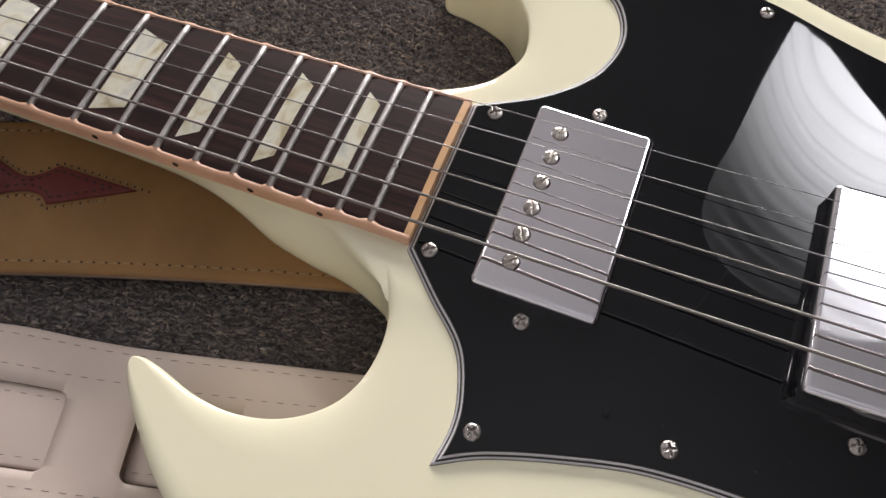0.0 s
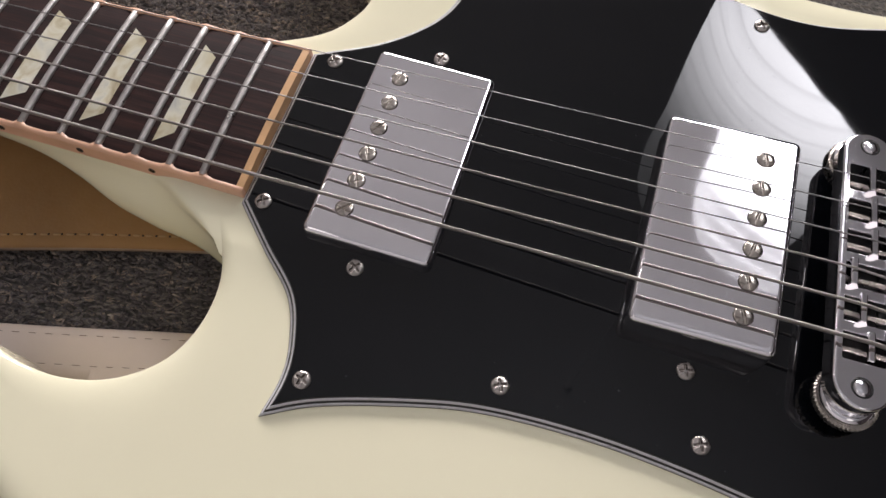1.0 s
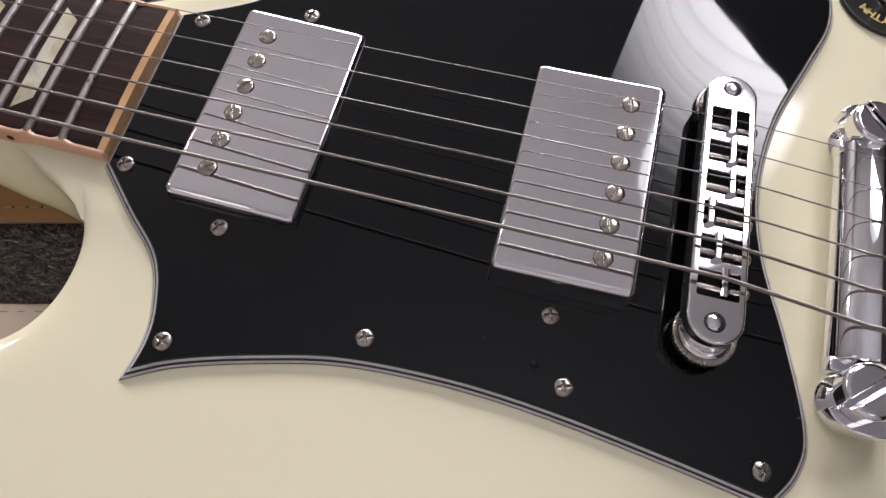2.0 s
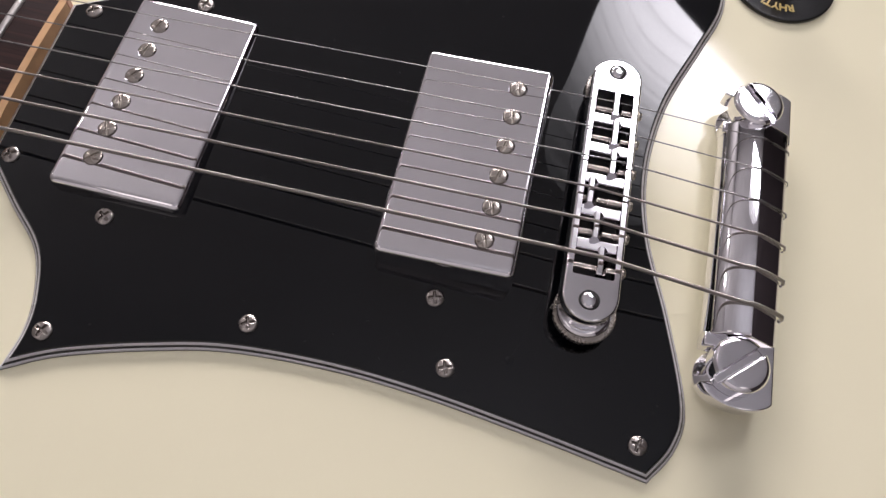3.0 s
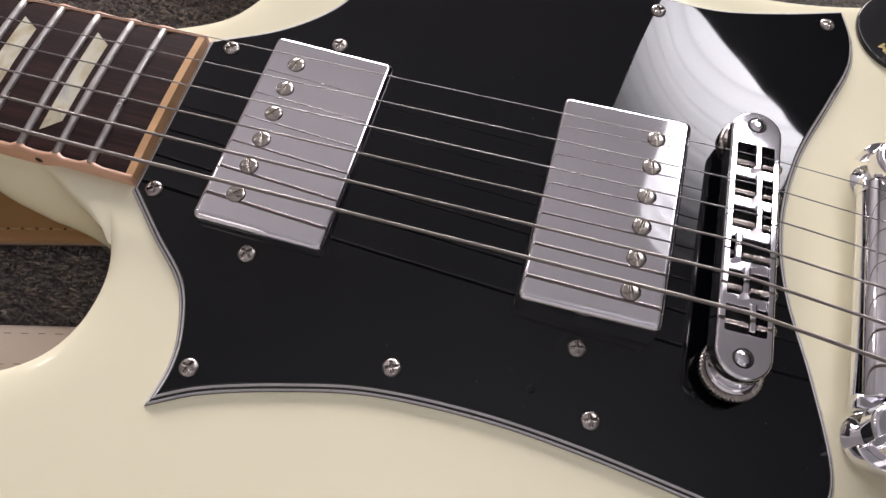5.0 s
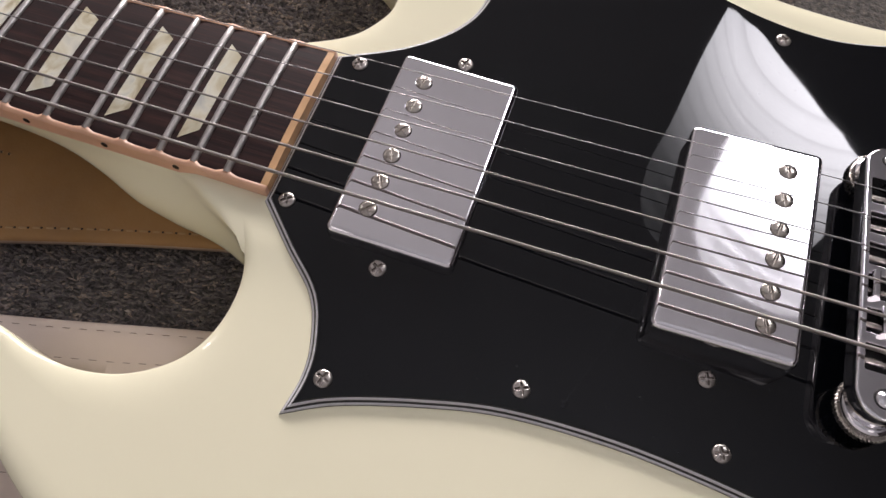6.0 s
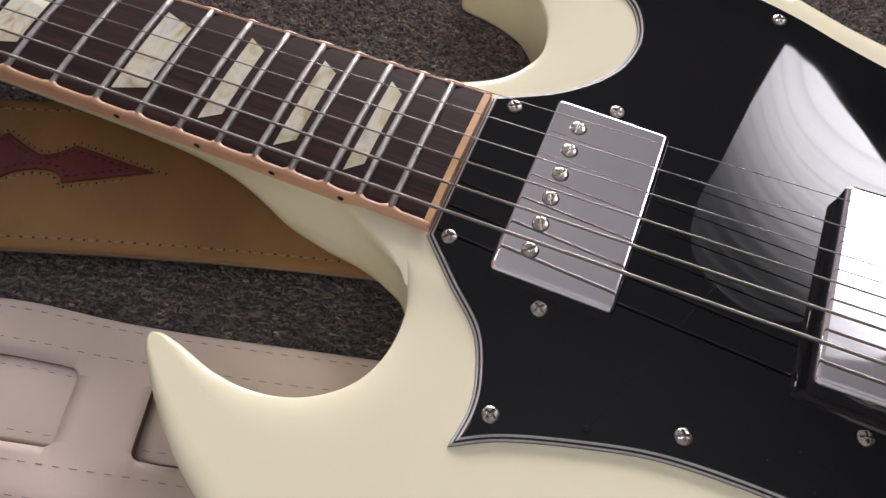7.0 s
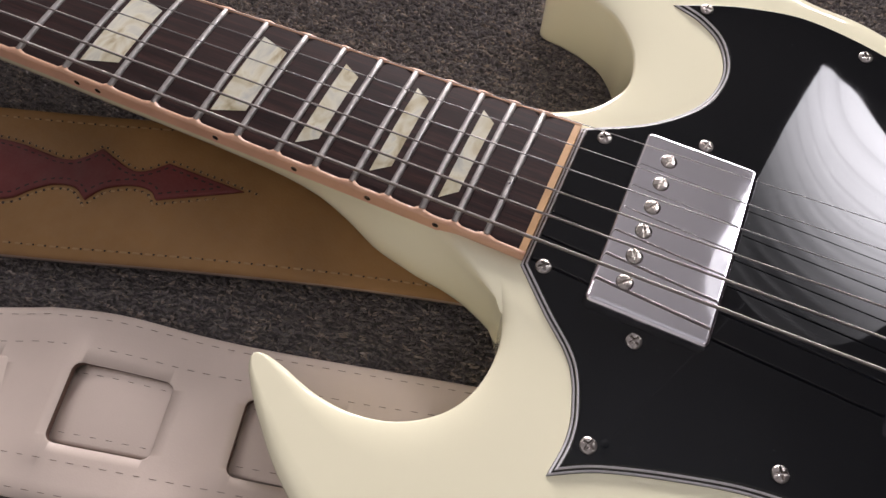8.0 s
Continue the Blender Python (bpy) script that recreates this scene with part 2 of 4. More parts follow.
def inset(pts, d, soft=False):
    """The outline drawn in by d (pts run counterclockwise), less where it turns too tightly."""
    out, n = [], len(pts)
    P = [Vector(p) for p in pts]
    room = []
    for i in range(n):
        e, f = P[i] - P[i - 1], P[(i + 1) % n] - P[i]
        turn = e.angle_signed(f, 0.0) if e.length and f.length else 0.0
        turn = -turn
        room.append(0.75 * (e.length + f.length) / 2 / turn if soft and 0.02 < turn < 0.7 else 1.0)
    if soft and d > 0:
        Q = np.array(pts)
        for i in range(n):
            e, f = (P[i] - P[i - 1]).normalized(), (P[(i + 1) % n] - P[i]).normalized()
            m = np.array((-e.y - f.y, e.x + f.x))
            m /= max(1e-9, np.hypot(*m))
            rel = Q - Q[i]
            along, across = rel @ m, np.abs(rel @ np.array((-m[1], m[0])))
            ahead = along[(along > 0.002) & (across < 0.004)]
            if len(ahead):
                room[i] = min(room[i], 0.34 * float(ahead.min()))
        room = [min(r, d * soft(*p)) for r, p in zip(room, pts)]
        room = [min(room[(i + q) % n] for q in range(-3, 4)) for i in range(n)]
        for _ in range(2):
            room = [sum(room[(i + q) % n] for q in range(-6, 7)) / 13 for i in range(n)]
    for i in range(n):
        e, f = (P[i] - P[i - 1]).normalized(), (P[(i + 1) % n] - P[i]).normalized()
        m = Vector((-e.y - f.y, e.x + f.x))
        m = m.normalized() if m.length > 1e-6 else Vector((-e.y, e.x))
        k = max(0.3, m.dot(Vector((-e.y, e.x))))
        lim = min(d, room[i]) if soft and d > 0 else d
        out.append(tuple(P[i] + m * (lim / k)))
    if d > 0 and not soft:
        # round a sharp tip: neighbours closer than the mitre gives way to it
        for i in range(n):
            e, f = P[i] - P[i - 1], P[(i + 1) % n] - P[i]
            turn = -e.angle_signed(f, 0.0) if e.length and f.length else 0.0
            if turn > 0.6:
                half = (math.pi - turn) / 2
                en, fn = e.normalized(), f.normalized()
                m = Vector((-en.y - fn.y, en.x + fn.x)).normalized()
                tip = tuple(P[i] + m * (d / max(0.2, math.sin(half))))
                reach = d / math.tan(half)
                out[i] = tip
                for way in (1, -1):
                    gone, j = 0.0, i
                    while gone < reach and abs(j - i) < n // 4:
                        gone += (P[(j + way) % n] - P[j % n]).length
                        j += way
                        if gone < reach:
                            out[j % n] = tip
    return out


def rrect(cx, cy, hx, hy, r, n=5):
    out = []
    for sx, sy, a0 in ((1, 1, 0), (-1, 1, 90), (-1, -1, 180), (1, -1, 270)):
        for k in range(n + 1):
            a = radians(a0 + 90 * k / n)
            out.append((cx + sx * (hx - r) + r * math.cos(a), cy + sy * (hy - r) + r * math.sin(a)))
    return out


def disc(cx, cy, r, n=32):
    return [(cx + r * math.cos(2 * math.pi * k / n), cy + r * math.sin(2 * math.pi * k / n)) for k in range(n)]


def prism(outline, levels, holes=(), hole_depth=None, bm=None, slots=None, soft=False):
    """A solid through levels of (z, inset), from below upwards, with capped ends and holes sunk from the top.
    slots: the material of each ring of side faces."""
    bm = bm or bmesh.new()
    if area(outline) < 0:
        outline = outline[::-1]
    rings = []
    reach = max(d for z, d in levels)
    full = inset(outline, reach, soft) if soft else None
    for z, d in levels:
        if soft:
            flat = [(x + (u - x) * d / reach, y + (v - y) * d / reach) for (x, y), (u, v) in zip(outline, full)]
        else:
            flat = inset(outline, d) if d else outline
        rings.append([bm.verts.new((x, y, z)) for x, y in flat])
    for k, (lo, hi) in enumerate(zip(rings, rings[1:])):
        for i in range(len(lo)):
            f = bm.faces.new((lo[i - 1], lo[i], hi[i], hi[i - 1]))
            f.smooth = True
            if slots:
                f.material_index = slots[k]
    def cap(ring):
        if len(ring) <= 48:
            bm.faces.new(ring).smooth = False
        else:
            ring = [v for i, v in enumerate(ring) if (v.co - ring[i - 1].co).length > 1e-7]
            for tri in tessellate_polygon([[v.co for v in ring]]):
                bm.faces.new([ring[k] for k in tri]).smooth = False
    cap(rings[0][::-1])
    top_z = levels[-1][0]
    if not holes:
        cap(rings[-1])
    else:
        edges = [bm.edges.get((rings[-1][i - 1], rings[-1][i])) for i in range(len(rings[-1]))]
        for h in holes:
            t = [bm.verts.new((x, y, top_z)) for x, y in h]
            b = [bm.verts.new((x, y, top_z - hole_depth)) for x, y in h]
            for i in range(len(t)):
                bm.faces.new((t[i - 1], t[i], b[i], b[i - 1]))
            bm.faces.new(b)
            edges += [bm.edges.get((t[i - 1], t[i])) for i in range(len(t))]
        bmesh.ops.triangle_fill(bm, use_beauty=True, use_dissolve=False, edges=edges)
    return bm


def rounded(z0, z1, r, n=4, foot=0.0):
    """Levels of a solid whose top edge is rounded by r."""
    lv = [(z0, foot)] + ([(z0 + foot, 0)] if foot else [])
    for k in range(n + 1):
        a = radians(90 * k / n)
        lv.append((z1 - r + r * math.sin(a), r * (1 - math.cos(a))))
    lv.append((z1, r * 1.12))
    return lv


def lathe(profile, cx=0, cy=0, n=32, bm=None, wave=None):
    """A turned solid from (radius, z), from below upwards."""
    bm = bm or bmesh.new()
    rings = []
    for r, z in profile:
        rings.append([bm.verts.new((cx + r * math.cos(2 * math.pi * k / n) * (1 + (wave or 0) * (k % 2)), cy + r * math.sin(2 * math.pi * k / n) * (1 + (wave or 0) * (k % 2)), z)) for k in range(n)])
    for lo, hi in zip(rings, rings[1:]):
        for i in range(n):
            bm.faces.new((lo[i - 1], lo[i], hi[i], hi[i - 1])).smooth = wave is None
    bm.faces.new(rings[0][::-1])
    bm.faces.new(rings[-1])
    return bm


def tube(points, radius, n=10, bm=None):
    """A round wire through points."""
    bm = bm or bmesh.new()
    rings, P = [], [Vector(p) for p in points]
    for i, p in enumerate(P):
        d = (P[min(i + 1, len(P) - 1)] - P[max(i - 1, 0)]).normalized()
        side = d.cross(Vector((0, 0, 1)))
        side = side.normalized() if side.length > 1e-4 else Vector((0, 1, 0))
        up = side.cross(d)
        rings.append([bm.verts.new(p + radius * (side * math.cos(2 * math.pi * k / n) + up * math.sin(2 * math.pi * k / n))) for k in range(n)])
    for lo, hi in zip(rings, rings[1:]):
        for i in range(n):
            bm.faces.new((lo[i - 1], lo[i], hi[i], hi[i - 1])).smooth = True
    bm.faces.new(rings[0][::-1])
    bm.faces.new(rings[-1])
    return bm


def block(x0, x1, y0, y1, z0, z1, r=0.0004, bm=None):
    return prism(rrect((x0 + x1) / 2, (y0 + y1) / 2, (x1 - x0) / 2, (y1 - y0) / 2, min(r, (x1 - x0) / 2.2, (y1 - y0) / 2.2), 2), rounded(z0, z1, r, 2), bm=bm)


def screw_head(radius, height, cut, n=22, flat=False, floor=0.12):
    """A domed head with a recess where cut(x, y) says so, on a short skirt."""
    bm = bmesh.new()
    grid, sunk = {}, set()
    for i in range(n + 1):
        for j in range(n + 1):
            u, v = 2 * i / n - 1, 2 * j / n - 1
            x, y = u * math.sqrt(1 - v * v / 2), v * math.sqrt(1 - u * u / 2)
            rr = min(1, math.hypot(x, y))
            z = height * math.sqrt(max(0, 1 - 0.86 * rr ** 2.6))
            if flat:
                z = height * (1 - 0.3 * max(0, (rr - 0.8) / 0.2) ** 2)
            if cut(x, y):
                z = min(z, height * floor)
                sunk.add((i, j))
            grid[i, j] = bm.verts.new((x * radius, y * radius, z))
    for i in range(n):
        for j in range(n):
            quad = ((i, j), (i + 1, j), (i + 1, j + 1), (i, j + 1))
            bm.faces.new([grid[q] for q in quad]).smooth = sum(q in sunk for q in quad) in (0, 4)
    rim = [grid[i, 0] for i in range(n)] + [grid[n, j] for j in range(n)] + [grid[i, n] for i in range(n, 0, -1)] + [grid[0, j] for j in range(n, 0, -1)]
    low = [bm.verts.new((v.co.x, v.co.y, -height * 0.6)) for v in rim]
    for i in range(len(rim)):
        bm.faces.new((rim[i - 1], rim[i], low[i], low[i - 1]))
    return bm


def dashes(line, length, gap, width, height, z, bm=None, wobble=0.0):
    """Stitches: small raised capsules along a flat line, z a height or a function of the place."""
    bm = bm or bmesh.new()
    P = [Vector(p) for p in line]
    s, at = 0.0, 0.0
    rng = random.Random(len(line))
    total = sum((b - a).length for a, b in zip(P, P[1:]))

    def where(d):
        for a, b in zip(P, P[1:]):
            seg = (b - a).length
            if d <= seg and seg > 0:
                return a + (b - a) * (d / seg), (b - a).normalized()
            d -= seg
        return P[-1], (P[-1] - P[-2]).normalized()
    while at + length < total:
        ln = length * rng.uniform(0.88, 1.1)
        c, d = where(at + ln / 2)
        a = rng.uniform(-wobble, wobble)
        d = Vector((d.x * math.cos(a) - d.y * math.sin(a), d.x * math.sin(a) + d.y * math.cos(a)))
        q = Vector((-d.y, d.x))
        zz = z(c.x, c.y) if callable(z) else z
        ring = []
        for u, w, h in ((-0.5, 0, -0.3), (-0.32, 1, 0.0), (0.32, 1, 0.0), (0.5, 0, -0.3), (0.32, -1, 0.0), (-0.32, -1, 0.0)):
            p = c + d * (u * ln) + q * (w * width / 2)
            ring.append(bm.verts.new((p.x, p.y, zz + h * height)))
        t0 = c - d * (0.28 * ln)
        t1 = c + d * (0.28 * ln)
        a0, a1 = bm.verts.new((t0.x, t0.y, zz + height)), bm.verts.new((t1.x, t1.y, zz + height))
        for f in ((ring[0], ring[1], a0), (ring[1], ring[2], a1, a0), (ring[2], ring[3], a1), (ring[3], ring[4], a1), (ring[4], ring[5], a0, a1), (ring[5], ring[0], a0)):
            bm.faces.new(f).smooth = True
        at += ln + gap
    return bm


# ---- the room ----
ROOM_X, ROOM_Y0, ROOM_Y1, ROOM_Z = 2.6, -2.2, 4.6, 2.6
structure("floor", block(-ROOM_X, ROOM_X, ROOM_Y0, ROOM_Y1, -0.05, 0.0, 0.001), CARPET, "dark grey brown flecked low pile carpet", "floor")
structure("ceiling", block(-ROOM_X - 0.1, ROOM_X + 0.1, ROOM_Y0 - 0.1, ROOM_Y1 + 0.1, ROOM_Z, ROOM_Z + 0.1, 0.001), CEILING_PAINT, "plain pale grey painted ceiling", "ceiling")
structure("wall_north", block(-ROOM_X - 0.1, ROOM_X + 0.1, ROOM_Y1, ROOM_Y1 + 0.1, -0.05, ROOM_Z, 0.001), NORTH_DIM, "unseen plain wall, mid grey to dim the reflection in the guard", "wall")
structure("wall_south", block(-ROOM_X - 0.1, ROOM_X + 0.1, ROOM_Y0 - 0.1, ROOM_Y0, -0.05, ROOM_Z, 0.001), WALL_PAINT, "plain light grey painted wall", "wall")
structure("wall_east", block(ROOM_X, ROOM_X + 0.1, ROOM_Y0, ROOM_Y1, -0.05, ROOM_Z, 0.001), EAST_DARK, "unseen plain wall, dark brown for the reflection in the chrome", "wall")
structure("wall_west", block(-ROOM_X - 0.1, -ROOM_X, ROOM_Y0, ROOM_Y1, -0.05, ROOM_Z, 0.001), WALL_PAINT, "plain light grey painted wall", "wall")

DIFFUSER = glow_material("light_diffuser", (1.0, 0.94, 0.88), PANEL_GLOW)


def fill_panel(x, y, hx, hy):
    ob = thing("fill_panel", (x, y, ROOM_Z), "added white ceiling panel for fill light, unseen", "ceiling light", "ceiling lights")
    bm = prism(rrect(x, y, hx, hy, 0.01), [(ROOM_Z - 0.03, 0), (ROOM_Z - 0.001, 0)])
    part("frame", bm, WHITE_PLY, ob)
    part("diffuser", block(x - hx + 0.03, x + hx - 0.03, y - hy + 0.03, y + hy - 0.03, ROOM_Z - 0.036, ROOM_Z - 0.0305, 0.002), DIFFUSER, ob, "glowing white diffuser")


# two unseen glowing panels added for fill and bevel highlights
for lx, ly in ((-1.3, -1.2), (1.3, -1.2)):
    fill_panel(lx, ly, 0.32, 0.62)


def glint_light(y, z):
    """An added small round lamp on the west wall, meant as a glint in the lacquer."""
    ob = thing("glint_light", (-ROOM_X, y, z), "added small round white light for lacquer glints", "wall light", "wall lights")
    place = Matrix.Translation((-ROOM_X + 0.001, y, z)) @ pose(0, 0, 0, 0, 90)
    bm = lathe([(0.085, 0.0), (0.085, 0.02), (0.078, 0.028)], n=32)
    bm.transform(place)
    part("base", bm, WHITE_PLY, ob)
    bm = lathe([(0.07, 0.029), (0.066, 0.05), (0.045, 0.07), (0.01, 0.078)], n=32)
    bm.transform(place)
    part("globe", bm, BULB, ob, "glowing white globe")


BULB = glow_material("glint_globe", (1.0, 0.97, 0.92), 45.0)
# unseen lamps, added to put glints on the cutaway edge
for ly in (1.0, 1.5):
    glint_light(ly, 2.0)


def pendant_lamp():
    """A pleated fabric shade on a cord, seen only as a reflection in the guard and the chrome."""
    ob = thing("pendant_lamp", (0.2, 0.68, ROOM_Z), "hanging lamp with a lit white pleated shade", "lamp")
    part("ceiling_rose", lathe([(0.006, ROOM_Z - 0.012), (0.014, ROOM_Z - 0.008), (0.016, ROOM_Z - 0.001)], 0.2, 0.68), CEILING_PAINT, ob)
    part("cord", tube([(0.2, 0.68, 0.85), (0.2, 0.68, 1.6), (0.2, 0.68, ROOM_Z - 0.01)], 0.0006), CEILING_PAINT, ob)
    edge = spline([(0.104, 0.915), (0.078, 0.785), (0.056, 0.645), (0.038, 0.555), (0.045, 0.475), (0.095, 0.42), (0.17, 0.40), (0.24, 0.43), (0.30, 0.51), (0.335, 0.59), (0.355, 0.67), (0.29, 0.742), (0.222, 0.812), (0.155, 0.886)], 5, (0, 10))
    bm = bmesh.new()
    hub = Vector((0.42, 1.02))
    rings = []
    steps = 44
    for k in range(steps + 1):
        t = k / steps
        ring = []
        for x, y in edge:
            px, py = 0.2 + (x - 0.2) * t, 0.68 + (y - 0.68) * t
            fold = math.sin((Vector((px, py)) - hub).length * 190)
            ring.append(bm.verts.new((px, py, 0.8 + 0.05 * (1 - t * t) + 0.0025 * fold)))
        rings.append(ring)
    for lo, hi in zip(rings[1:], rings[2:]):
        for i in range(len(lo)):
            bm.faces.new((lo[i - 1], lo[i], hi[i], hi[i - 1])).smooth = True
    bm.faces.new(rings[1])
    for v in rings[0]:
        bm.verts.remove(v)
    part("shade", bm, shade_material(), ob, "glowing white pleated fabric shade")


pendant_lamp()

# ---- the guitar ----
guitar = thing("electric_guitar", (0, 0, 0), "cream electric guitar with black pickguard lying on grey carpet", "guitar")

# the body's outline in millimetres, counterclockwise, stretch by stretch
BASS_CUTAWAY = [(-204, -20), (-196, -26.4), (-185.5, -32.2), (-174.7, -41.2), (-168.7, -53.4), (-168.6, -68), (-174, -80), (-185, -88.5), (-198, -92.1), (-211, -91.6), (-224, -88.2)]
BASS_SIDE = [(-231, -87.3), (-233.5, -89.6), (-231, -95), (-222, -105), (-207, -118), (-185, -130), (-155, -137), (-115, -132), (-60, -117), (-5, -110)]
LOWER_BOUT = [(50, -118), (90, -135), (130, -148), (165, -145), (192, -115), (206, -65), (210, 0), (206, 65), (192, 115), (165, 145), (130, 148), (90, 136), (50, 116)]
TREBLE_SIDE = [(10, 105.5), (-30, 105), (-60, 111), (-90, 121), (-112, 124), (-130, 131), (-150, 135), (-172, 131), (-197, 112), (-206, 101), (-208, 96)]
TREBLE_CUTAWAY = [(-204.5, 93), (-196, 91.5), (-186, 88.5), (-176, 83), (-166.5, 71), (-163, 57), (-167, 46), (-174, 38), (-187, 30.5), (-207, 21)]
BODY = mm(BASS_CUTAWAY + BASS_SIDE + LOWER_BOUT + TREBLE_SIDE + TREBLE_CUTAWAY)


def lip(x, y):
    """The bevel is broad along the horns and the two cutaways and narrow elsewhere."""
    if -0.225 < x < -0.15 and -0.0935 < y < 0:
        if y > -0.048:
            return 0.15
        return 0.15 + 0.65 * min(1.0, (-0.048 - y) / 0.022) - 0.3 * min(1.0, max(0.0, (-0.195 - x) / 0.02))
    return 0.7 if -0.222 < x < -0.15 and 0 < y < 0.0935 else 0.42


# a small round edge, then a long flat bevel that runs out into the top
BEVEL = [(BODY_Z - 0.0030 + 0.0016 * math.sin(a), 0.0016 * (1 - math.cos(a))) for a in (radians(78 * k / 7) for k in range(8))]
BEVEL += [(BODY_Z - 0.0010, 0.0034), (BODY_Z - 0.0006, 0.0065), (BODY_Z - 0.0003, 0.0100), (BODY_Z - 0.00012, 0.0140), (BODY_Z - 0.00003, 0.0175), (BODY_Z, 0.0205)]
part("body", prism(spline(BODY, 6, (0, len(BODY) - 1)), [(0.0015, 0.0012), (0.003, 0)] + BEVEL, soft=lip), LACQUER, guitar, "glossy cream lacquered body")

NECK_SLOPE = 0.02


def board_z(x):
    """Height of the fingerboard's middle line."""
    return 0.0413 + NECK_SLOPE * (x + 0.172)


def board_half(x):
    return 0.0278 + 0.016 * (x + 0.172)


def lean(x):
    """The neck is set a little askew: how far its middle line strays from the body's."""
    return 0.012 * min(0.0, x + 0.172)


def neck_part(name, bm, material, parent, label=""):
    for v in bm.verts:
        v.co.y += lean(v.co.x)
    return part(name, bm, material, parent, label)


def neck():
    def treble(x):
        return float(np.interp(x, (-0.23, -0.207, -0.194, -0.187, -0.18, -0.172), (0.05, 0.0262, 0.0265, 0.0298, 0.0335, 0.0385)))

    rows = [(-0.68, 0.0196, 0.0180, 0.012, 0.0175), (-0.45, 0.0232, 0.0205, 0.0125, 0.0195), (-0.30, 0.0256, 0.0225, 0.0135, 0.0205), (-0.268, 0.0261, 0.0234, 0.0155, 0.022), (-0.25, 0.0264, 0.0250, 0.0189, 0.0245),
            (-0.235, 0.0267, 0.0282, 0.0254, 0.028), (-0.222, 0.0270, 0.0319, 0.0314, 0.0325), (-0.21, 0.0275, 0.0340, 0.0346, 0.035), (-0.204, 0.0280, 0.0352, 0.0357, 0.036), (-0.198, 0.0304, 0.0361, 0.0363, 0.036),
            (-0.192, 0.0337, 0.0372, 0.0374, 0.036), (-0.186, 0.0366, 0.0388, 0.0390, 0.036), (-0.180, 0.0398, 0.0412, 0.0414, 0.036), (-0.175, 0.0428, 0.0436, 0.0438, 0.036), (-0.171, 0.0470, 0.0474, 0.0474, 0.036), (-0.166, 0.0476, 0.0478, 0.0478, 0.036)]
    bm, rings = bmesh.new(), []
    xs = [-0.68 + (0.38 / 12) * k for k in range(12)] + [-0.30 + 0.134 * k / 44 for k in range(45)]
    for x in xs:
        q = max(i for i in range(len(rows) - 1) if rows[i][0] <= x + 1e-9)
        a, b = rows[q], rows[q + 1]
        p0, p3 = rows[max(q - 1, 0)], rows[min(q + 2, len(rows) - 1)]
        h = b[0] - a[0]
        t = (x - a[0]) / h
        vals = []
        for c in range(1, 5):
            ma = (b[c] - p0[c]) / max(b[0] - p0[0], 1e-6) * h
            mb = (p3[c] - a[c]) / max(p3[0] - a[0], 1e-6) * h
            vals.append((2 * t ** 3 - 3 * t * t + 1) * a[c] + (t ** 3 - 2 * t * t + t) * ma + (3 * t * t - 2 * t ** 3) * b[c] + (t ** 3 - t * t) * mb)
        w, m, bt, dp = vals
        rise = min(1.0, max(0.0, (x + 0.208) / 0.016))
        zt = board_z(x) - 0.0067
        zt += (BODY_Z + 0.00005 - zt) * rise * rise * (3 - 2 * rise)
        zt -= 0.004 * max(0.0, (x + 0.1765) / 0.0105) ** 1.5
        low = min(zt, float(np.interp(x, (-0.205, -0.199, -0.194, -0.188, -0.18, -0.168), (0.0362, 0.0335, 0.0318, 0.0308, 0.0295, 0.027))))
        dp = min(dp, zt - 0.002)
        soft = 0.0046 * min(1.0, max(0.0, (x + 0.235) / 0.03)) * min(1.0, max(0.12, (-0.173 - x) / 0.02))
        half = [(w - soft, 0), (w - soft * 0.34, soft * 7), (w - soft * 0.02, soft * 27), (w * 0.8 + m * 0.2, 0.2), (m, 0.48), (m * 0.45 + bt * 0.55, 0.76), (bt * 0.86, 0.93), (bt * 0.45, 1.0)]
        fine = spline([(a, b) for a, b in half], 4, closed=False)
        ring = [bm.verts.new((x, -y, zt - dp * h)) for y, h in fine] + [bm.verts.new((x, min(y, treble(x)), low - min(dp, low - 0.002) * h)) for y, h in fine[::-1]]
        ring += [bm.verts.new((x, 0.016, low)), bm.verts.new((x, -0.016, zt))]
        rings.append(ring)
    for lo, hi in zip(rings, rings[1:]):
        for i in range(len(lo)):
            bm.faces.new((lo[i - 1], lo[i], hi[i], hi[i - 1])).smooth = True
    bm.faces.new(rings[0])
    bm.faces.new(rings[-1])
    neck_part("neck", bm, LACQUER, guitar, "cream lacquered neck and heel")
    head = spline(mm([(-678, -21), (-695, -23), (-715, -36), (-760, -40), (-815, -44), (-840, -36), (-843, -20), (-838, 0), (-843, 20), (-840, 36), (-815, 44), (-760, 40), (-715, 36), (-695, 23), (-678, 21)]), 4, (0, 14))
    neck_part("headstock", prism(head, rounded(0.0025, 0.0165, 0.001, 2)), BLACK, guitar, "black headstock")


neck()

NUT_X, END_X = -0.654, -0.172
SCALE, SADDLE_X = 0.6513, -0.0027


def fret_x(n):
    return SADDLE_X - SCALE * 2 ** (-n / 12)


def crown(x, y):
    """Height of the arched playing surface."""
    return board_z(x) - y * y / (2 * 0.3)


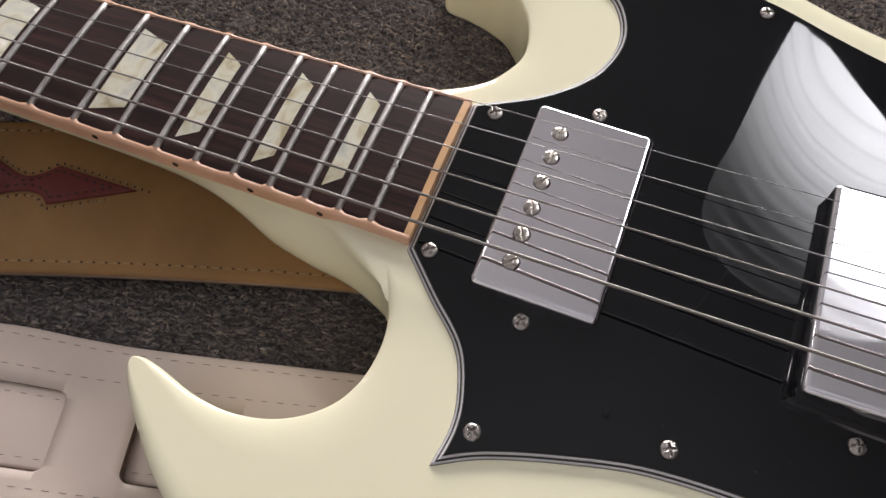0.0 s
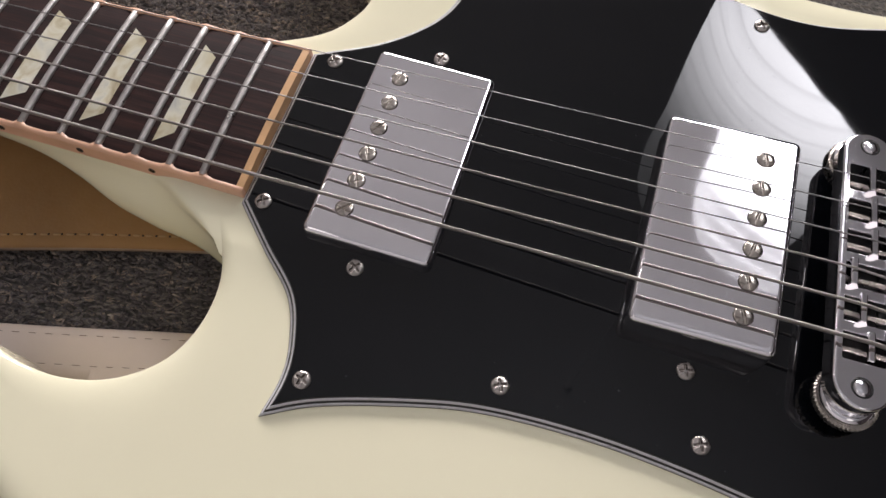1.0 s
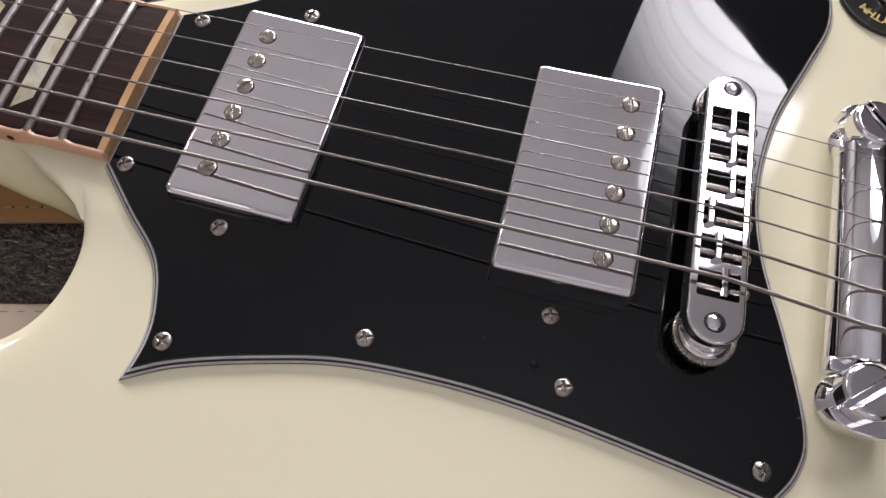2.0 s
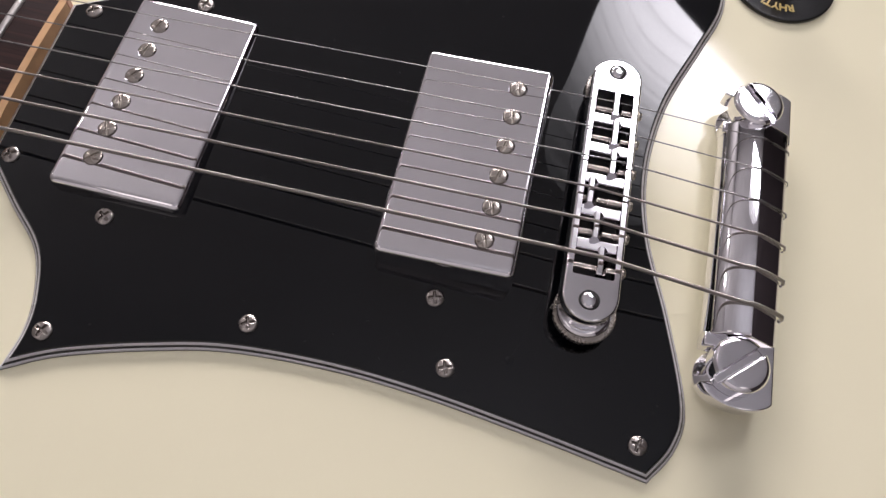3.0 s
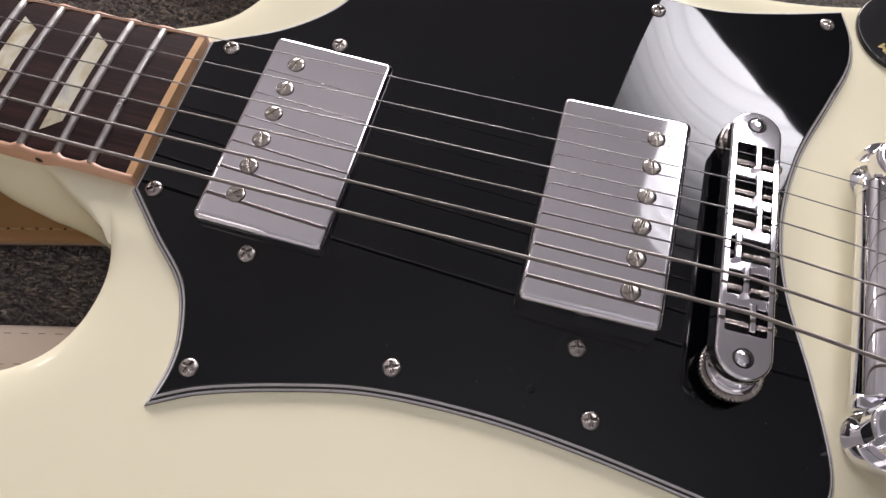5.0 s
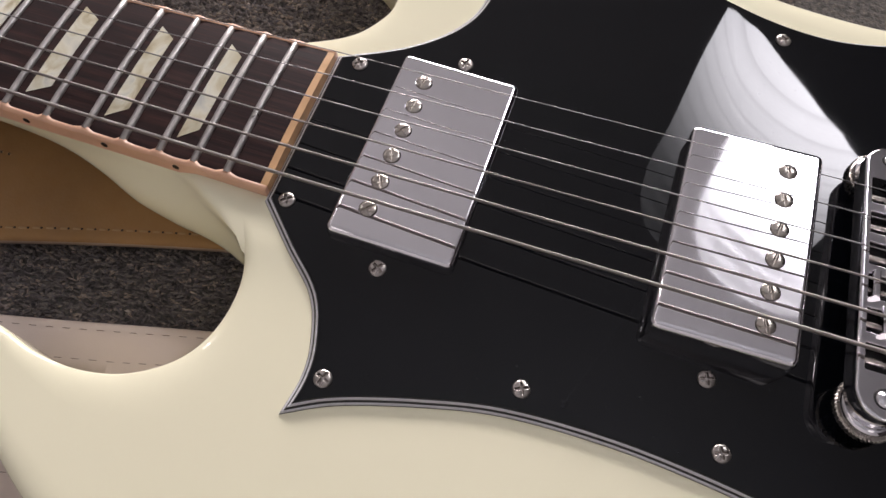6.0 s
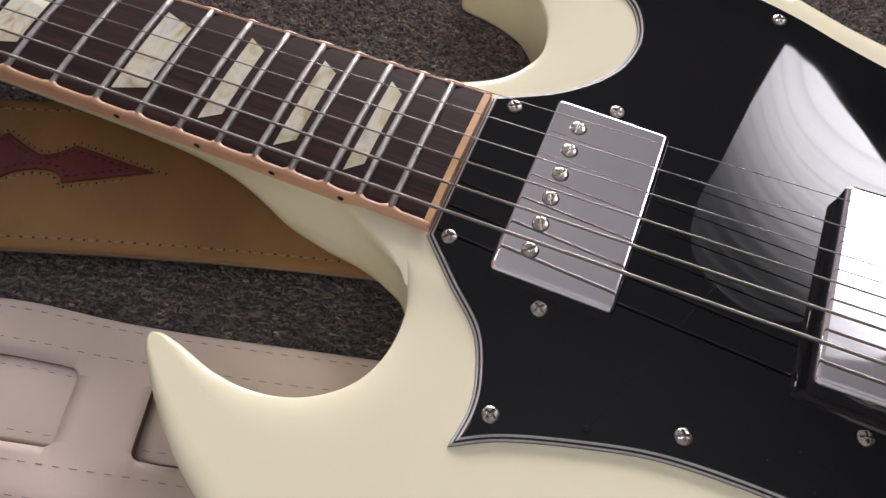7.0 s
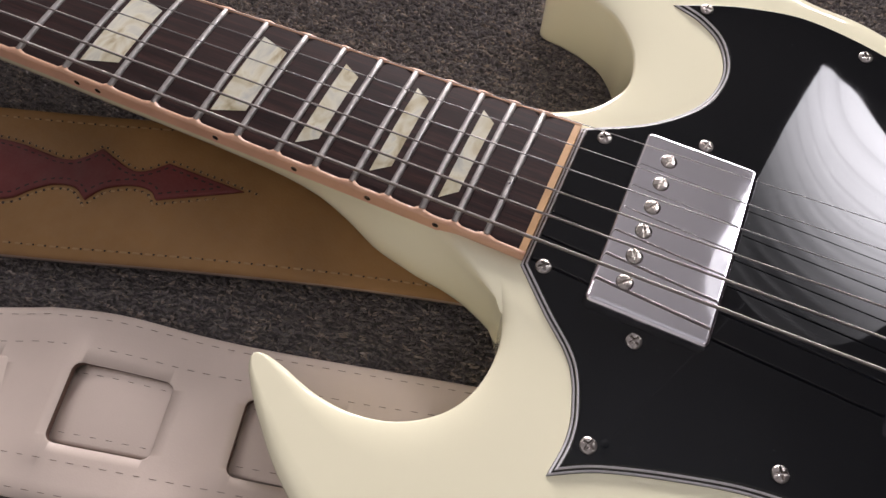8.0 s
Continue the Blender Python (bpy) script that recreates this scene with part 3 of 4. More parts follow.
def arched(stations, z_add, z_drop, cross=10):
    """A slab that follows the arch: stations of (x, half width)."""
    bm, rings = bmesh.new(), []
    for x, w in stations:
        top = [bm.verts.new((x, -w + 2 * w * k / cross, crown(x, -w + 2 * w * k / cross) + z_add)) for k in range(cross + 1)]
        low = [bm.verts.new((x, y, board_z(x) - z_drop)) for y in (w, -w)]
        rings.append(top + low)
    for lo, hi in zip(rings, rings[1:]):
        for i in range(len(lo)):
            bm.faces.new((lo[i - 1], lo[i], hi[i], hi[i - 1]))
    bm.faces.new(rings[0])
    bm.faces.new(rings[-1])
    return bm


BIND = 0.0016
fretboard = neck_part("fretboard", arched([(NUT_X + (END_X - BIND * 1.4 - NUT_X) * k / 30, board_half(NUT_X + (END_X - NUT_X) * k / 30) - BIND) for k in range(31)], 0, 0.0053), ROSEWOOD, guitar, "dark rosewood fingerboard")


def side_binding(s):
    bm, rings = bmesh.new(), []
    xs = [NUT_X + (END_X - NUT_X) * k / 200 for k in range(201)]
    for x in xs:
        w = board_half(x)
        nib = max(0.0, 1 - min(abs(x - fret_x(n)) for n in range(1, 23)) / 0.0024)
        lift = 0.0009 * math.sqrt(nib)
        zo, zi = crown(x, w), crown(x, w - BIND) + 0.0001
        prof = [(w - BIND, board_z(x) - 0.0070), (w, board_z(x) - 0.0070), (w, zo - 0.0006 + lift * 0.5), (w - 0.0004, zo + 0.00005 + lift), (w - BIND - 0.0012 * nib, zi + lift)]
        rings.append([bm.verts.new((x, s * y, z)) for y, z in prof])
    for lo, hi in zip(rings, rings[1:]):
        for i in range(5):
            bm.faces.new((lo[i - 1], lo[i], hi[i], hi[i - 1])).smooth = i in (3, 4)
    bm.faces.new(rings[0])
    bm.faces.new(rings[-1])
    neck_part("binding", bm, BINDING, fretboard, "peach coloured plastic edge binding")


side_binding(-1)
side_binding(1)
w_end = board_half(END_X)
neck_part("end_binding", arched([(END_X - BIND * 1.4, w_end - BIND), (END_X - 0.0003, w_end - BIND), (END_X, w_end - BIND - 0.0003)], 0.00012, 0.0054), BINDING_END, fretboard, "amber end binding strip")

for nf in range(1, 23):
    fx = fret_x(nf)
    w = board_half(fx) - BIND - 0.0002
    bm, rings = bmesh.new(), []
    for k in range(13):
        y = -w + 2 * w * k / 12
        z = crown(fx, y)
        rings.append([bm.verts.new((fx + 0.00125 * math.cos(a), y, z - 0.0002 + 0.0013 * math.sin(a))) for a in (math.pi * q / 6 for q in range(7))])
    for lo, hi in zip(rings, rings[1:]):
        for i in range(1, 7):
            bm.faces.new((lo[i - 1], lo[i], hi[i], hi[i - 1])).smooth = True
    bm.faces.new(rings[0])
    bm.faces.new(rings[-1])
    neck_part("fret", bm, FRETWIRE, fretboard)


def inlay(n):
    a, b = fret_x(n - 1), fret_x(n)
    g = (b - a) * (0.27 if n > 15 else 0.15)
    x0, x1 = a + g, b - g
    k = board_half(x0) / 0.0275
    rows = 8
    bm, L, R = bmesh.new(), [], []
    for t in [q / rows for q in range(rows + 1)]:
        yl, yr = k * (-0.0195 + 0.0385 * t), k * (-0.0150 + 0.0300 * t)
        L.append(bm.verts.new((x0, yl, crown(x0, yl) + 0.00012)))
        R.append(bm.verts.new((x1, yr, crown(x1, yr) + 0.00012)))
    for i in range(rows):
        bm.faces.new((L[i], R[i], R[i + 1], L[i + 1]))
    ext = bmesh.ops.extrude_face_region(bm, geom=bm.faces[:])
    for v in ext["geom"]:
        if isinstance(v, bmesh.types.BMVert):
            v.co.z -= 0.0012
    neck_part("inlay", bm, PEARL, fretboard, "pearly trapezoid inlay")


for n in (3, 5, 7, 9, 12, 15, 17, 19, 21):
    inlay(n)
for n in (3, 5, 7, 9, 12, 15, 17, 19, 21):
    for off in ((-0.0045, 0.0045) if n == 12 else (0,)):
        x = (fret_x(n - 1) + fret_x(n)) / 2 + off
        y, z = -board_half(x), board_z(x) - 0.0040
        bm = lathe([(0.0011, 0), (0.0011, 0.0002), (0.0008, 0.0003)], n=14)
        bm.transform(Matrix.Translation((x, y, z)) @ pose(0, 0, 0, 90))
        neck_part("side_dot", bm, BLACK, fretboard)

# pickguard: five plies on a bevelled edge
GUARD_ARCS = ([(-172, -29.5), (-159.4, -42), (-147.8, -53), (-142.4, -65), (-140.8, -75), (-142.3, -86.3)],
              [(-142.3, -86.3), (-129, -79.4), (-108, -72.7), (-87, -68), (-60, -66.5), (-34, -67.8), (-3, -71.5), (25, -75.6)],
              [(25, -75.6), (31.2, -66), (32.8, -54), (26.2, -31), (18, -8), (15, 14), (18, 38), (26.5, 62), (32.4, 79), (32.8, 92), (29, 105)],
              [(29, 105), (6, 97), (-16, 91.8), (-38, 93), (-62, 99.6), (-81, 106.2), (-98, 110.3), (-114, 111.8), (-130, 109), (-144, 104.5), (-159, 97.5)],
              [(-159, 97.5), (-147.5, 93.2), (-138, 85), (-133.4, 71), (-137.5, 55), (-151, 40.3), (-172, 28)])
line = [p for arc in GUARD_ARCS for p in spline(mm(arc), 8, closed=False)[:-1]] + mm([(-172, 28)])
pickguard = part("pickguard", prism(line, [(BODY_Z + 0.0018, 0.0018), (GUARD_Z - 0.0001, 0.0022), (GUARD_Z, 0.0024)]), GUARD, guitar, "black glossy five ply pickguard")
PLIES = (("black_ply", BLACK_PLY, 0.0001, 0.0003, 0.0, 0.0001), ("white_ply", WHITE_PLY, 0.0003, 0.0008, 0.0001, 0.0007), ("black_ply", BLACK_PLY, 0.0008, 0.0013, 0.0007, 0.0012), ("white_ply", WHITE_PLY, 0.0013, 0.0018, 0.0012, 0.0018))
for name, mat_, z0, z1, d0, d1 in PLIES:
    part(name, prism(line, [(BODY_Z + z0, d0), (BODY_Z + z1, d1)]), mat_, pickguard)

cross_cut = screw_head(0.0025, 0.0010, lambda x, y: max(abs(x), abs(y)) < 0.66 and min(abs(x), abs(y)) < 0.16, floor=0.1)
CROSS_SCREW = finish("screw", cross_cut, SCREW_STEEL)
rng = random.Random(4)
SCREWS = mm([(-163.3, 26.0), (-165.2, -28.0), (-134.6, -74.2), (-84.2, -59.8), (-31, -59.2), (21, -67.3), (-88, 100.3), (-131, 37.3), (-132.3, -39.8), (-38, -41), (-147, 98.5), (-33.5, 83.5), (23, 95)])
for x, y in SCREWS:
    ob = part("screw", CROSS_SCREW, None, pickguard)
    ob.matrix_basis = pose(x, y, GUARD_Z, rng.uniform(-3, 3), rng.uniform(-3, 3), rng.uniform(0, 90))


# humbucking pickups
slot_cut = screw_head(0.0026, 0.0008, lambda x, y: abs(x) < 0.1, floor=0.4)
POLE_SCREW = finish("pole_screw", slot_cut, NICKEL)


def pickup(cx, z_bass, z_treble, pitch, poles_dx, span, seed, spread):
    r = random.Random(seed)
    tilt = math.atan2(z_treble - z_bass, 2 * span)
    z_mid = (z_bass + z_treble) / 2

    lie = Matrix.Translation((cx, 0, z_mid)) @ Matrix.Rotation(tilt, 4, "X") @ Matrix.Rotation(-pitch, 4, "Y")

    def lay(bm):
        bm.transform(lie)
        return bm
    holes = [disc(poles_dx, -span + 2 * span * k / 5, 0.0028, 20) for k in range(6)]
    depth = z_mid - BODY_Z
    pk = part("pickup", lay(prism(rrect(0, 0, 0.0193, 0.0344, 0.0022, 5), rounded(-depth, 0, 0.0017, 6), holes, 0.0016)), CHROME, guitar, "chrome covered humbucking pickup")
    for k in range(6):
        y = -span + 2 * span * k / 5
        ob = part("pole_screw", POLE_SCREW, None, pk)
        ob.matrix_basis = lie @ pose(poles_dx, y, -0.00005, 0, 0, r.uniform(*spread))
    for s in (-1, 1):
        part("mounting_ear", block(cx - 0.006, cx + 0.006, s * 0.040 - 0.0065, s * 0.040 + 0.0065, BODY_Z, GUARD_Z - 0.0008, 0.0004), NICKEL, pk)
    return pk


pickup(-0.1312, 0.0423, 0.0407, -0.004, -0.0096, 0.0245, 1, (-55, 40))
pickup(-0.0381, 0.0482, 0.0470, 0.057, 0.0096, 0.0253, 2, (-14, 18))

# bridge
BR_BASS, BR_TREB = 0.0532, 0.0499
br_mid, br_tilt = (BR_BASS + BR_TREB) / 2, math.atan2(BR_TREB - BR_BASS, 0.0744)
BR = Matrix.Translation((0.0002, -0.0003, br_mid)) @ Matrix.Rotation(br_tilt, 4, "X") @ Matrix.Rotation(radians(1.2), 4, "Z")


def string_y(k, x):
    """k counts from the bass string."""
    return (-1 + 2 * k / 5) * (0.0259 + 0.0136 * x)


def saddle_top(k):
    return 0.0553 + (0.0508 - 0.0553) * k / 5


SADDLES = (0.0014, -0.0008, -0.0034, 0.0016, 0.0012, 0.0006)


def on_bridge(bm):
    bm.transform(BR)
    return bm


outer = [(0.0074 * math.cos(a), 0.0352 + 0.0074 * math.sin(a)) for a in (math.pi * k / 14 for k in range(15))]
outer += [(-x, -y) for x, y in outer]
br_holes = [rrect(0.0, 0.0, 0.0055, 0.0303, 0.0006, 2)]
bridge = part("bridge", on_bridge(prism(outer, rounded(-0.0068, 0, 0.0007, 3, 0.0006), br_holes, 0.0058)), CHROME, guitar, "chrome adjustable bridge with six saddles")
# dark sheet over the chrome floor, in place of shade between the saddles
part("shade_plate", on_bridge(block(-0.0054, 0.0054, -0.0302, 0.0302, -0.0058, -0.0050, 0.0002)), DARK, bridge, "dark plate standing in for the shade under the saddles")
for k in range(5):
    y = -0.0258 + 0.0516 * (k + 0.5) / 5
    part("land", on_bridge(block(-0.0055, 0.0055, y - 0.0016, y + 0.0016, -0.0052, -0.0007, 0.0003)), CHROME, bridge)
for k in range(6):
    y, x = -0.0258 + 0.0516 * k / 5, SADDLES[k]
    up = 0.0014
    bm = bmesh.new()
    prof = [(x - 0.0009, up), (x + 0.0005, up), (x + 0.0020, -0.0010), (x + 0.0026, -0.0054), (x - 0.0016, -0.0054), (x - 0.0011, up - 0.0006)]
    lo = [bm.verts.new((a, y - 0.0040, b)) for a, b in prof]
    hi = [bm.verts.new((a, y + 0.0040, b)) for a, b in prof]
    for i in range(6):
        bm.faces.new((lo[i - 1], lo[i], hi[i], hi[i - 1]))
    bm.faces.new(lo)
    bm.faces.new(hi)
    bmesh.ops.bevel(bm, geom=bm.edges[:], offset=0.00018, segments=1, affect="EDGES")
    part("saddle", on_bridge(bm), CHROME, bridge)
    rod = [(-0.0066 + 0.0145 * q / 40, y - 0.0004, -0.0031) for q in range(41)]
    bm = tube(rod, 0.0010, 8)
    for q, v in enumerate(bm.verts):
        if (q // 8) % 2:
            v.co = Vector((v.co.x, rod[0][1], rod[0][2])) + (v.co - Vector((v.co.x, rod[0][1], rod[0][2]))) * 0.75
    part("saddle_screw", on_bridge(bm), NICKEL, bridge)
    bm = lathe([(0.0013, 0), (0.0014, 0.0002), (0.0014, 0.0011), (0.0011, 0.0014)], n=16)
    bm.transform(pose(0.0073, y - 0.0004, -0.0031, 0, 90))
    part("screw_head", on_bridge(bm), NICKEL, bridge)
for s in (-1, 1):
    y, top = s * 0.0372, BR_BASS if s < 0 else BR_TREB
    part("post", lathe([(0.0030, BODY_Z), (0.0030, top - 0.008), (0.0023, top - 0.0002), (0.0022, top + 0.0003), (0.0015, top + 0.0006), (0.0006, top + 0.0007)], s * -0.0007, y, 24), CHROME, bridge)
    part("post_ring", lathe([(0.0027, top - 0.0006), (0.00275, top + 0.0001), (0.0024, top + 0.00014)], s * -0.0007, y, 24), DARK, bridge)
    wz = top - 0.0112
    part("thumbwheel", lathe([(0.0083, wz), (0.0086, wz + 0.0003), (0.0086, wz + 0.0020), (0.0082, wz + 0.0023)], s * -0.0007 + 0.0009, y, 96, wave=-0.035), NICKEL, bridge, "knurled adjusting wheel")
    part("collar", lathe([(0.0073, wz + 0.0024), (0.0075, wz + 0.0028), (0.0073, wz + 0.0042), (0.006, wz + 0.0045)], s * -0.0007 + 0.0006, y, 32), CHROME, bridge)

# stop tailpiece
TX, TY = 0.0426, -0.0026
bar = bmesh.new()
prof = [(-0.0094, 0.0418), (-0.0096, 0.0432), (-0.0088, 0.0462), (-0.0066, 0.0488), (-0.0035, 0.0504), (0.0, 0.0510), (0.0012, 0.0508), (0.0032, 0.0500), (0.0060, 0.0487), (0.0086, 0.0474), (0.0098, 0.0464), (0.0100, 0.0450), (0.0100, 0.0420)]
prof = spline(prof, 4, closed=False)
rings = []
for y, k in ((-0.0335, 0.90), (-0.0331, 0.97), (-0.0324, 1.0), (0.0324, 1.0), (0.0331, 0.97), (0.0335, 0.90)):
    rings.append([bar.verts.new((TX + a * (0.86 if a > 0 and y < 0 else 1.0), TY + y, 0.042 + (b - 0.042) * k)) for a, b in prof])
for lo, hi in zip(rings, rings[1:]):
    for i in range(len(lo)):
        bar.faces.new((lo[i - 1], lo[i], hi[i], hi[i - 1])).smooth = True
bar.faces.new(rings[0])
bar.faces.new(rings[-1])
tailpiece = part("tailpiece", bar, CHROME, guitar, "chrome stop bar tailpiece")
for s in (-1, 1):
    yc = TY + (0.0385 if s > 0 else -0.0415)
    end = spline([(0.0100, 0.0080), (0.0085, 0.0094), (0.0045, 0.0110), (0.0, 0.0114), (-0.0045, 0.0106), (-0.0080, 0.0086), (-0.0098, 0.0060)], 3, closed=False)
    claw = spline([(-0.0098, 0.0050), (-0.0060, 0.0050), (-0.0020, 0.0046), (0.0014, 0.0032), (0.0026, 0.0), (0.0014, -0.0032), (-0.0020, -0.0046), (-0.0098, -0.0050)], 2, closed=False)
    lug = [(0.0100, -0.0086)] + end + claw + [(-0.0098, -0.0086)]
    grow = 0.88
    pts = [(TX + a * (0.86 if a > 0 and s < 0 else 1.0), yc + s * (b * grow if b > 0.005 else b)) for a, b in lug]
    part("lug", prism(pts, rounded(0.0408, 0.0467, 0.0005, 3, 0.0005)), CHROME, tailpiece)
    part("stud_base", lathe([(0.0072, BODY_Z), (0.0072, BODY_Z + 0.0011), (0.0045, BODY_Z + 0.0013), (0.0042, 0.0466)], TX - 0.0018, yc, 32), CHROME, tailpiece)
    bm = screw_head(0.0073, 0.0036, lambda x, y: abs(x) < 0.16, 56, True)
    bm.transform(pose(TX - 0.0018, yc, 0.0490, 0, 0, -48 if s < 0 else 40))
    stud = part("stud", bm, CHROME, tailpiece, "slotted chrome stud")
    part("stud_collar", lathe([(0.0060, 0.0468), (0.0062, 0.0471), (0.0062, 0.0479), (0.0054, 0.0482), (0.0054, 0.0486)], TX - 0.0018, yc, 32), CHROME, stud)

# strings
GAUGE = (0.00058, 0.00046, 0.00033, 0.00023, 0.00018, 0.00014)
for k in range(6):
    sx, sz, rad = SADDLES[k] * 1.0, saddle_top(k), GAUGE[k]
    zb = 0.0447 + rad
    pts = [(NUT_X, string_y(k, NUT_X) + lean(NUT_X), crown(NUT_X, string_y(k, NUT_X)) + 0.0018 + rad), (-0.4, string_y(k, -0.4) + lean(-0.4), zb + 0.025 * (-0.4 + 0.172) + 0.0001), (-0.172, string_y(k, -0.172), zb)]
    pts += [(x, string_y(k, x), zb + (sz + rad - zb) * (x + 0.172) / (sx + 0.172)) for x in (-0.12, -0.06)]
    pts += [(sx - 0.0006, string_y(k, 0), sz + rad), (sx + 0.0006, string_y(k, 0), sz + rad - 0.0001)]
    yt = string_y(k, 0) * 1.0 + TY * 0.5
    pts += [(TX - 0.0030, yt, 0.0508 + rad), (TX + 0.0005, yt, 0.0511 + rad), (TX + 0.0034, yt, 0.0500 + rad), (TX + 0.0068, yt, 0.0484 + rad), (TX + 0.0096, yt, 0.0468 + rad), (TX + 0.0104, yt, 0.0454), (TX + 0.0104, yt, 0.0440)]
    part("string", tube(pts, rad, 10), WOUND if k < 3 else STEEL, guitar)

# pickup selector
SX, SY = 0.0520, 0.1010
plate = part("switch_plate", prism(disc(SX, SY, 0.0182, 64), rounded(BODY_Z, BODY_Z + 0.0014, 0.0005, 3)), BLACK, guitar, "round black switch plate with gold lettering")


def lettering(text, size, m, material, parent):
    cu = bpy.data.curves.new("text", "FONT")
    cu.body, cu.size, cu.align_x, cu.align_y, cu.extrude, cu.resolution_u, cu.offset = text, size, "CENTER", "CENTER", 0.00008, 3, 0.0001
    tmp = bpy.data.objects.new("text", cu)
    me = bpy.data.meshes.new_from_object(tmp)
    bpy.data.objects.remove(tmp)
    me.materials.append(material)
    ob = new("lettering", me)
    under(ob, parent)
    ob.matrix_basis = m
    return tagged(ob, "gold printed word")


for i, ch in enumerate("RHYTHM"):
    a = radians(-106 + (2.5 - i) * 11.5)
    lettering(ch, 0.0041, pose(SX + 0.0128 * math.cos(a), SY + 0.0128 * math.sin(a), BODY_Z + 0.00148, 0, 0, math.degrees(a) - 90 + 0), GOLD, plate)
for i in range(6):
    a = radians(82 + (i - 2.5) * 11)
    bm = block(-0.0008, 0.0008, -0.0012, 0.0012, 0, 0.0001, 0.00003)
    bm.transform(pose(SX + 0.0128 * math.cos(a), SY + 0.0128 * math.sin(a), BODY_Z + 0.0014, 0, 0, math.degrees(a) - 90))
    part("print_bar", bm, GOLD, plate)
part("nut", lathe([(0.0068, BODY_Z + 0.0014), (0.0068, BODY_Z + 0.0022), (0.0060, BODY_Z + 0.0032), (0.0046, BODY_Z + 0.0034), (0.0042, BODY_Z + 0.0022), (0.002, BODY_Z + 0.002)], SX + 0.0012, SY, 40), SCREW_STEEL, plate, "round dull metal nut")
part("lever", tube([(SX + 0.0012, SY, BODY_Z + 0.001), (SX + 0.0022, SY + 0.001, BODY_Z + 0.008), (SX + 0.003, SY + 0.002, BODY_Z + 0.012)], 0.0017, 14), CHROME, plate)
bm = lathe([(0.0018, 0), (0.0028, 0.002), (0.0036, 0.006), (0.0034, 0.0095), (0.0018, 0.0112)], n=20)
bm.transform(pose(SX + 0.003, SY + 0.002, BODY_Z + 0.0115, -7, 6))
part("lever_tip", bm, TIP, plate, "cream plastic switch tip")

# control knob
KX, KY = 0.1032, 0.0838
knob = part("knob", lathe([(0.0133, BODY_Z + 0.0006), (0.0135, BODY_Z + 0.002), (0.0130, BODY_Z + 0.0055), (0.0105, BODY_Z + 0.0072), (0.0098, BODY_Z + 0.0090), (0.0094, BODY_Z + 0.0155), (0.0088, BODY_Z + 0.0162), (0.002, BODY_Z + 0.0162)], KX, KY, 48), BLACK, guitar, "black bell shaped control knob")
for i in range(11):
    a = radians(150 + i * 24)
    bm = block(-0.0012, 0.0012, -0.00022, 0.00022, 0, 0.0002, 0.00005)
    bm.transform(pose(KX + 0.0119 * math.cos(a), KY + 0.0119 * math.sin(a), BODY_Z + 0.0062, 0, 32, math.degrees(a)))
    part("print_bar", bm, WHITE_PRINT, knob)

# ---- tan leather strap, under the neck ----
tan_strap = thing("leather_strap", (-0.28, -0.05, 0.004), "tan leather guitar strap with oxblood applique and stitching", "guitar strap")
TU, TN = Vector((0.955, 0.295)), Vector((-0.295, 0.955))


def tan_top(x, y):
    s = x * TU.x + y * TU.y
    return 0.0095 + 0.0015 * math.sin((s + 0.3) * 22) - 0.003 * max(0.0, (s + 0.24) / 0.07) ** 2 * (s > -0.24)


def tan_band():
    bm = bmesh.new()
    ns = [0.0165, 0.0170, 0.0178, 0.0195] + [0.0195 + 0.0565 * k / 10 for k in range(1, 11)] + [0.0775, 0.0784, 0.0789]
    dz = [-0.0012, -0.0005, -0.0001, 0] + [0] * 10 + [-0.0001, -0.0005, -0.0012]
    rows = []
    for k in range(61):
        s = -0.56 + 0.385 * k / 60
        top, low = [], []
        for nn, d in zip(ns, dz):
            p = TU * s + TN * (nn + 0.0015 * math.sin(s * 16) + 0.022 * max(0.0, s + 0.33))
            z = tan_top(p.x, p.y)
            top.append(bm.verts.new((p.x, p.y, z + d)))
        for nn in (ns[-1], ns[0]):
            p = TU * s + TN * (nn + 0.0015 * math.sin(s * 16) + 0.022 * max(0.0, s + 0.33))
            low.append(bm.verts.new((p.x, p.y, tan_top(p.x, p.y) - 0.0035)))
        rows.append(top + low)
    for lo, hi in zip(rows, rows[1:]):
        for i in range(len(lo)):
            f = bm.faces.new((lo[i - 1], lo[i], hi[i], hi[i - 1]))
            f.smooth = True
            f.material_index = 1 if i in (0, len(ns), len(ns) + 1) else 0
    bm.faces.new(rows[0])
    bm.faces.new(rows[-1])
    return part("band", bm, [TAN, TAN_EDGE], tan_strap)


band = tan_band()
APPLIQUE = mm([(-277, -31.5), (-309, -32), (-315.5, -38.5), (-322, -40), (-336, -36.5), (-341, -43.5), (-347, -46.5), (-357, -47), (-367, -47.5), (-380, -50), (-400, -54), (-420, -64), (-425, -75), (-400, -79), (-375, -76),
               (-356, -69.5), (-350, -63), (-344, -57.5), (-336, -55), (-329, -58), (-326, -52), (-321, -48), (-315, -45.3), (-309, -45), (-305, -47.5)])
app_line = spline(APPLIQUE, 4, (0, 1, 4, 12, 19, 24))
if area(app_line) < 0:
    app_line = app_line[::-1]


def applique():
    bm = prism(app_line, [(0.0, 0), (0.0008, 0), (0.0013, 0.0004), (0.0014, 0.0009)])
    for v in bm.verts:
        v.co.z += tan_top(v.co.x, v.co.y) - 0.0002
    return part("applique", bm, OXBLOOD, tan_strap, "oxblood leather arrow shaped applique")


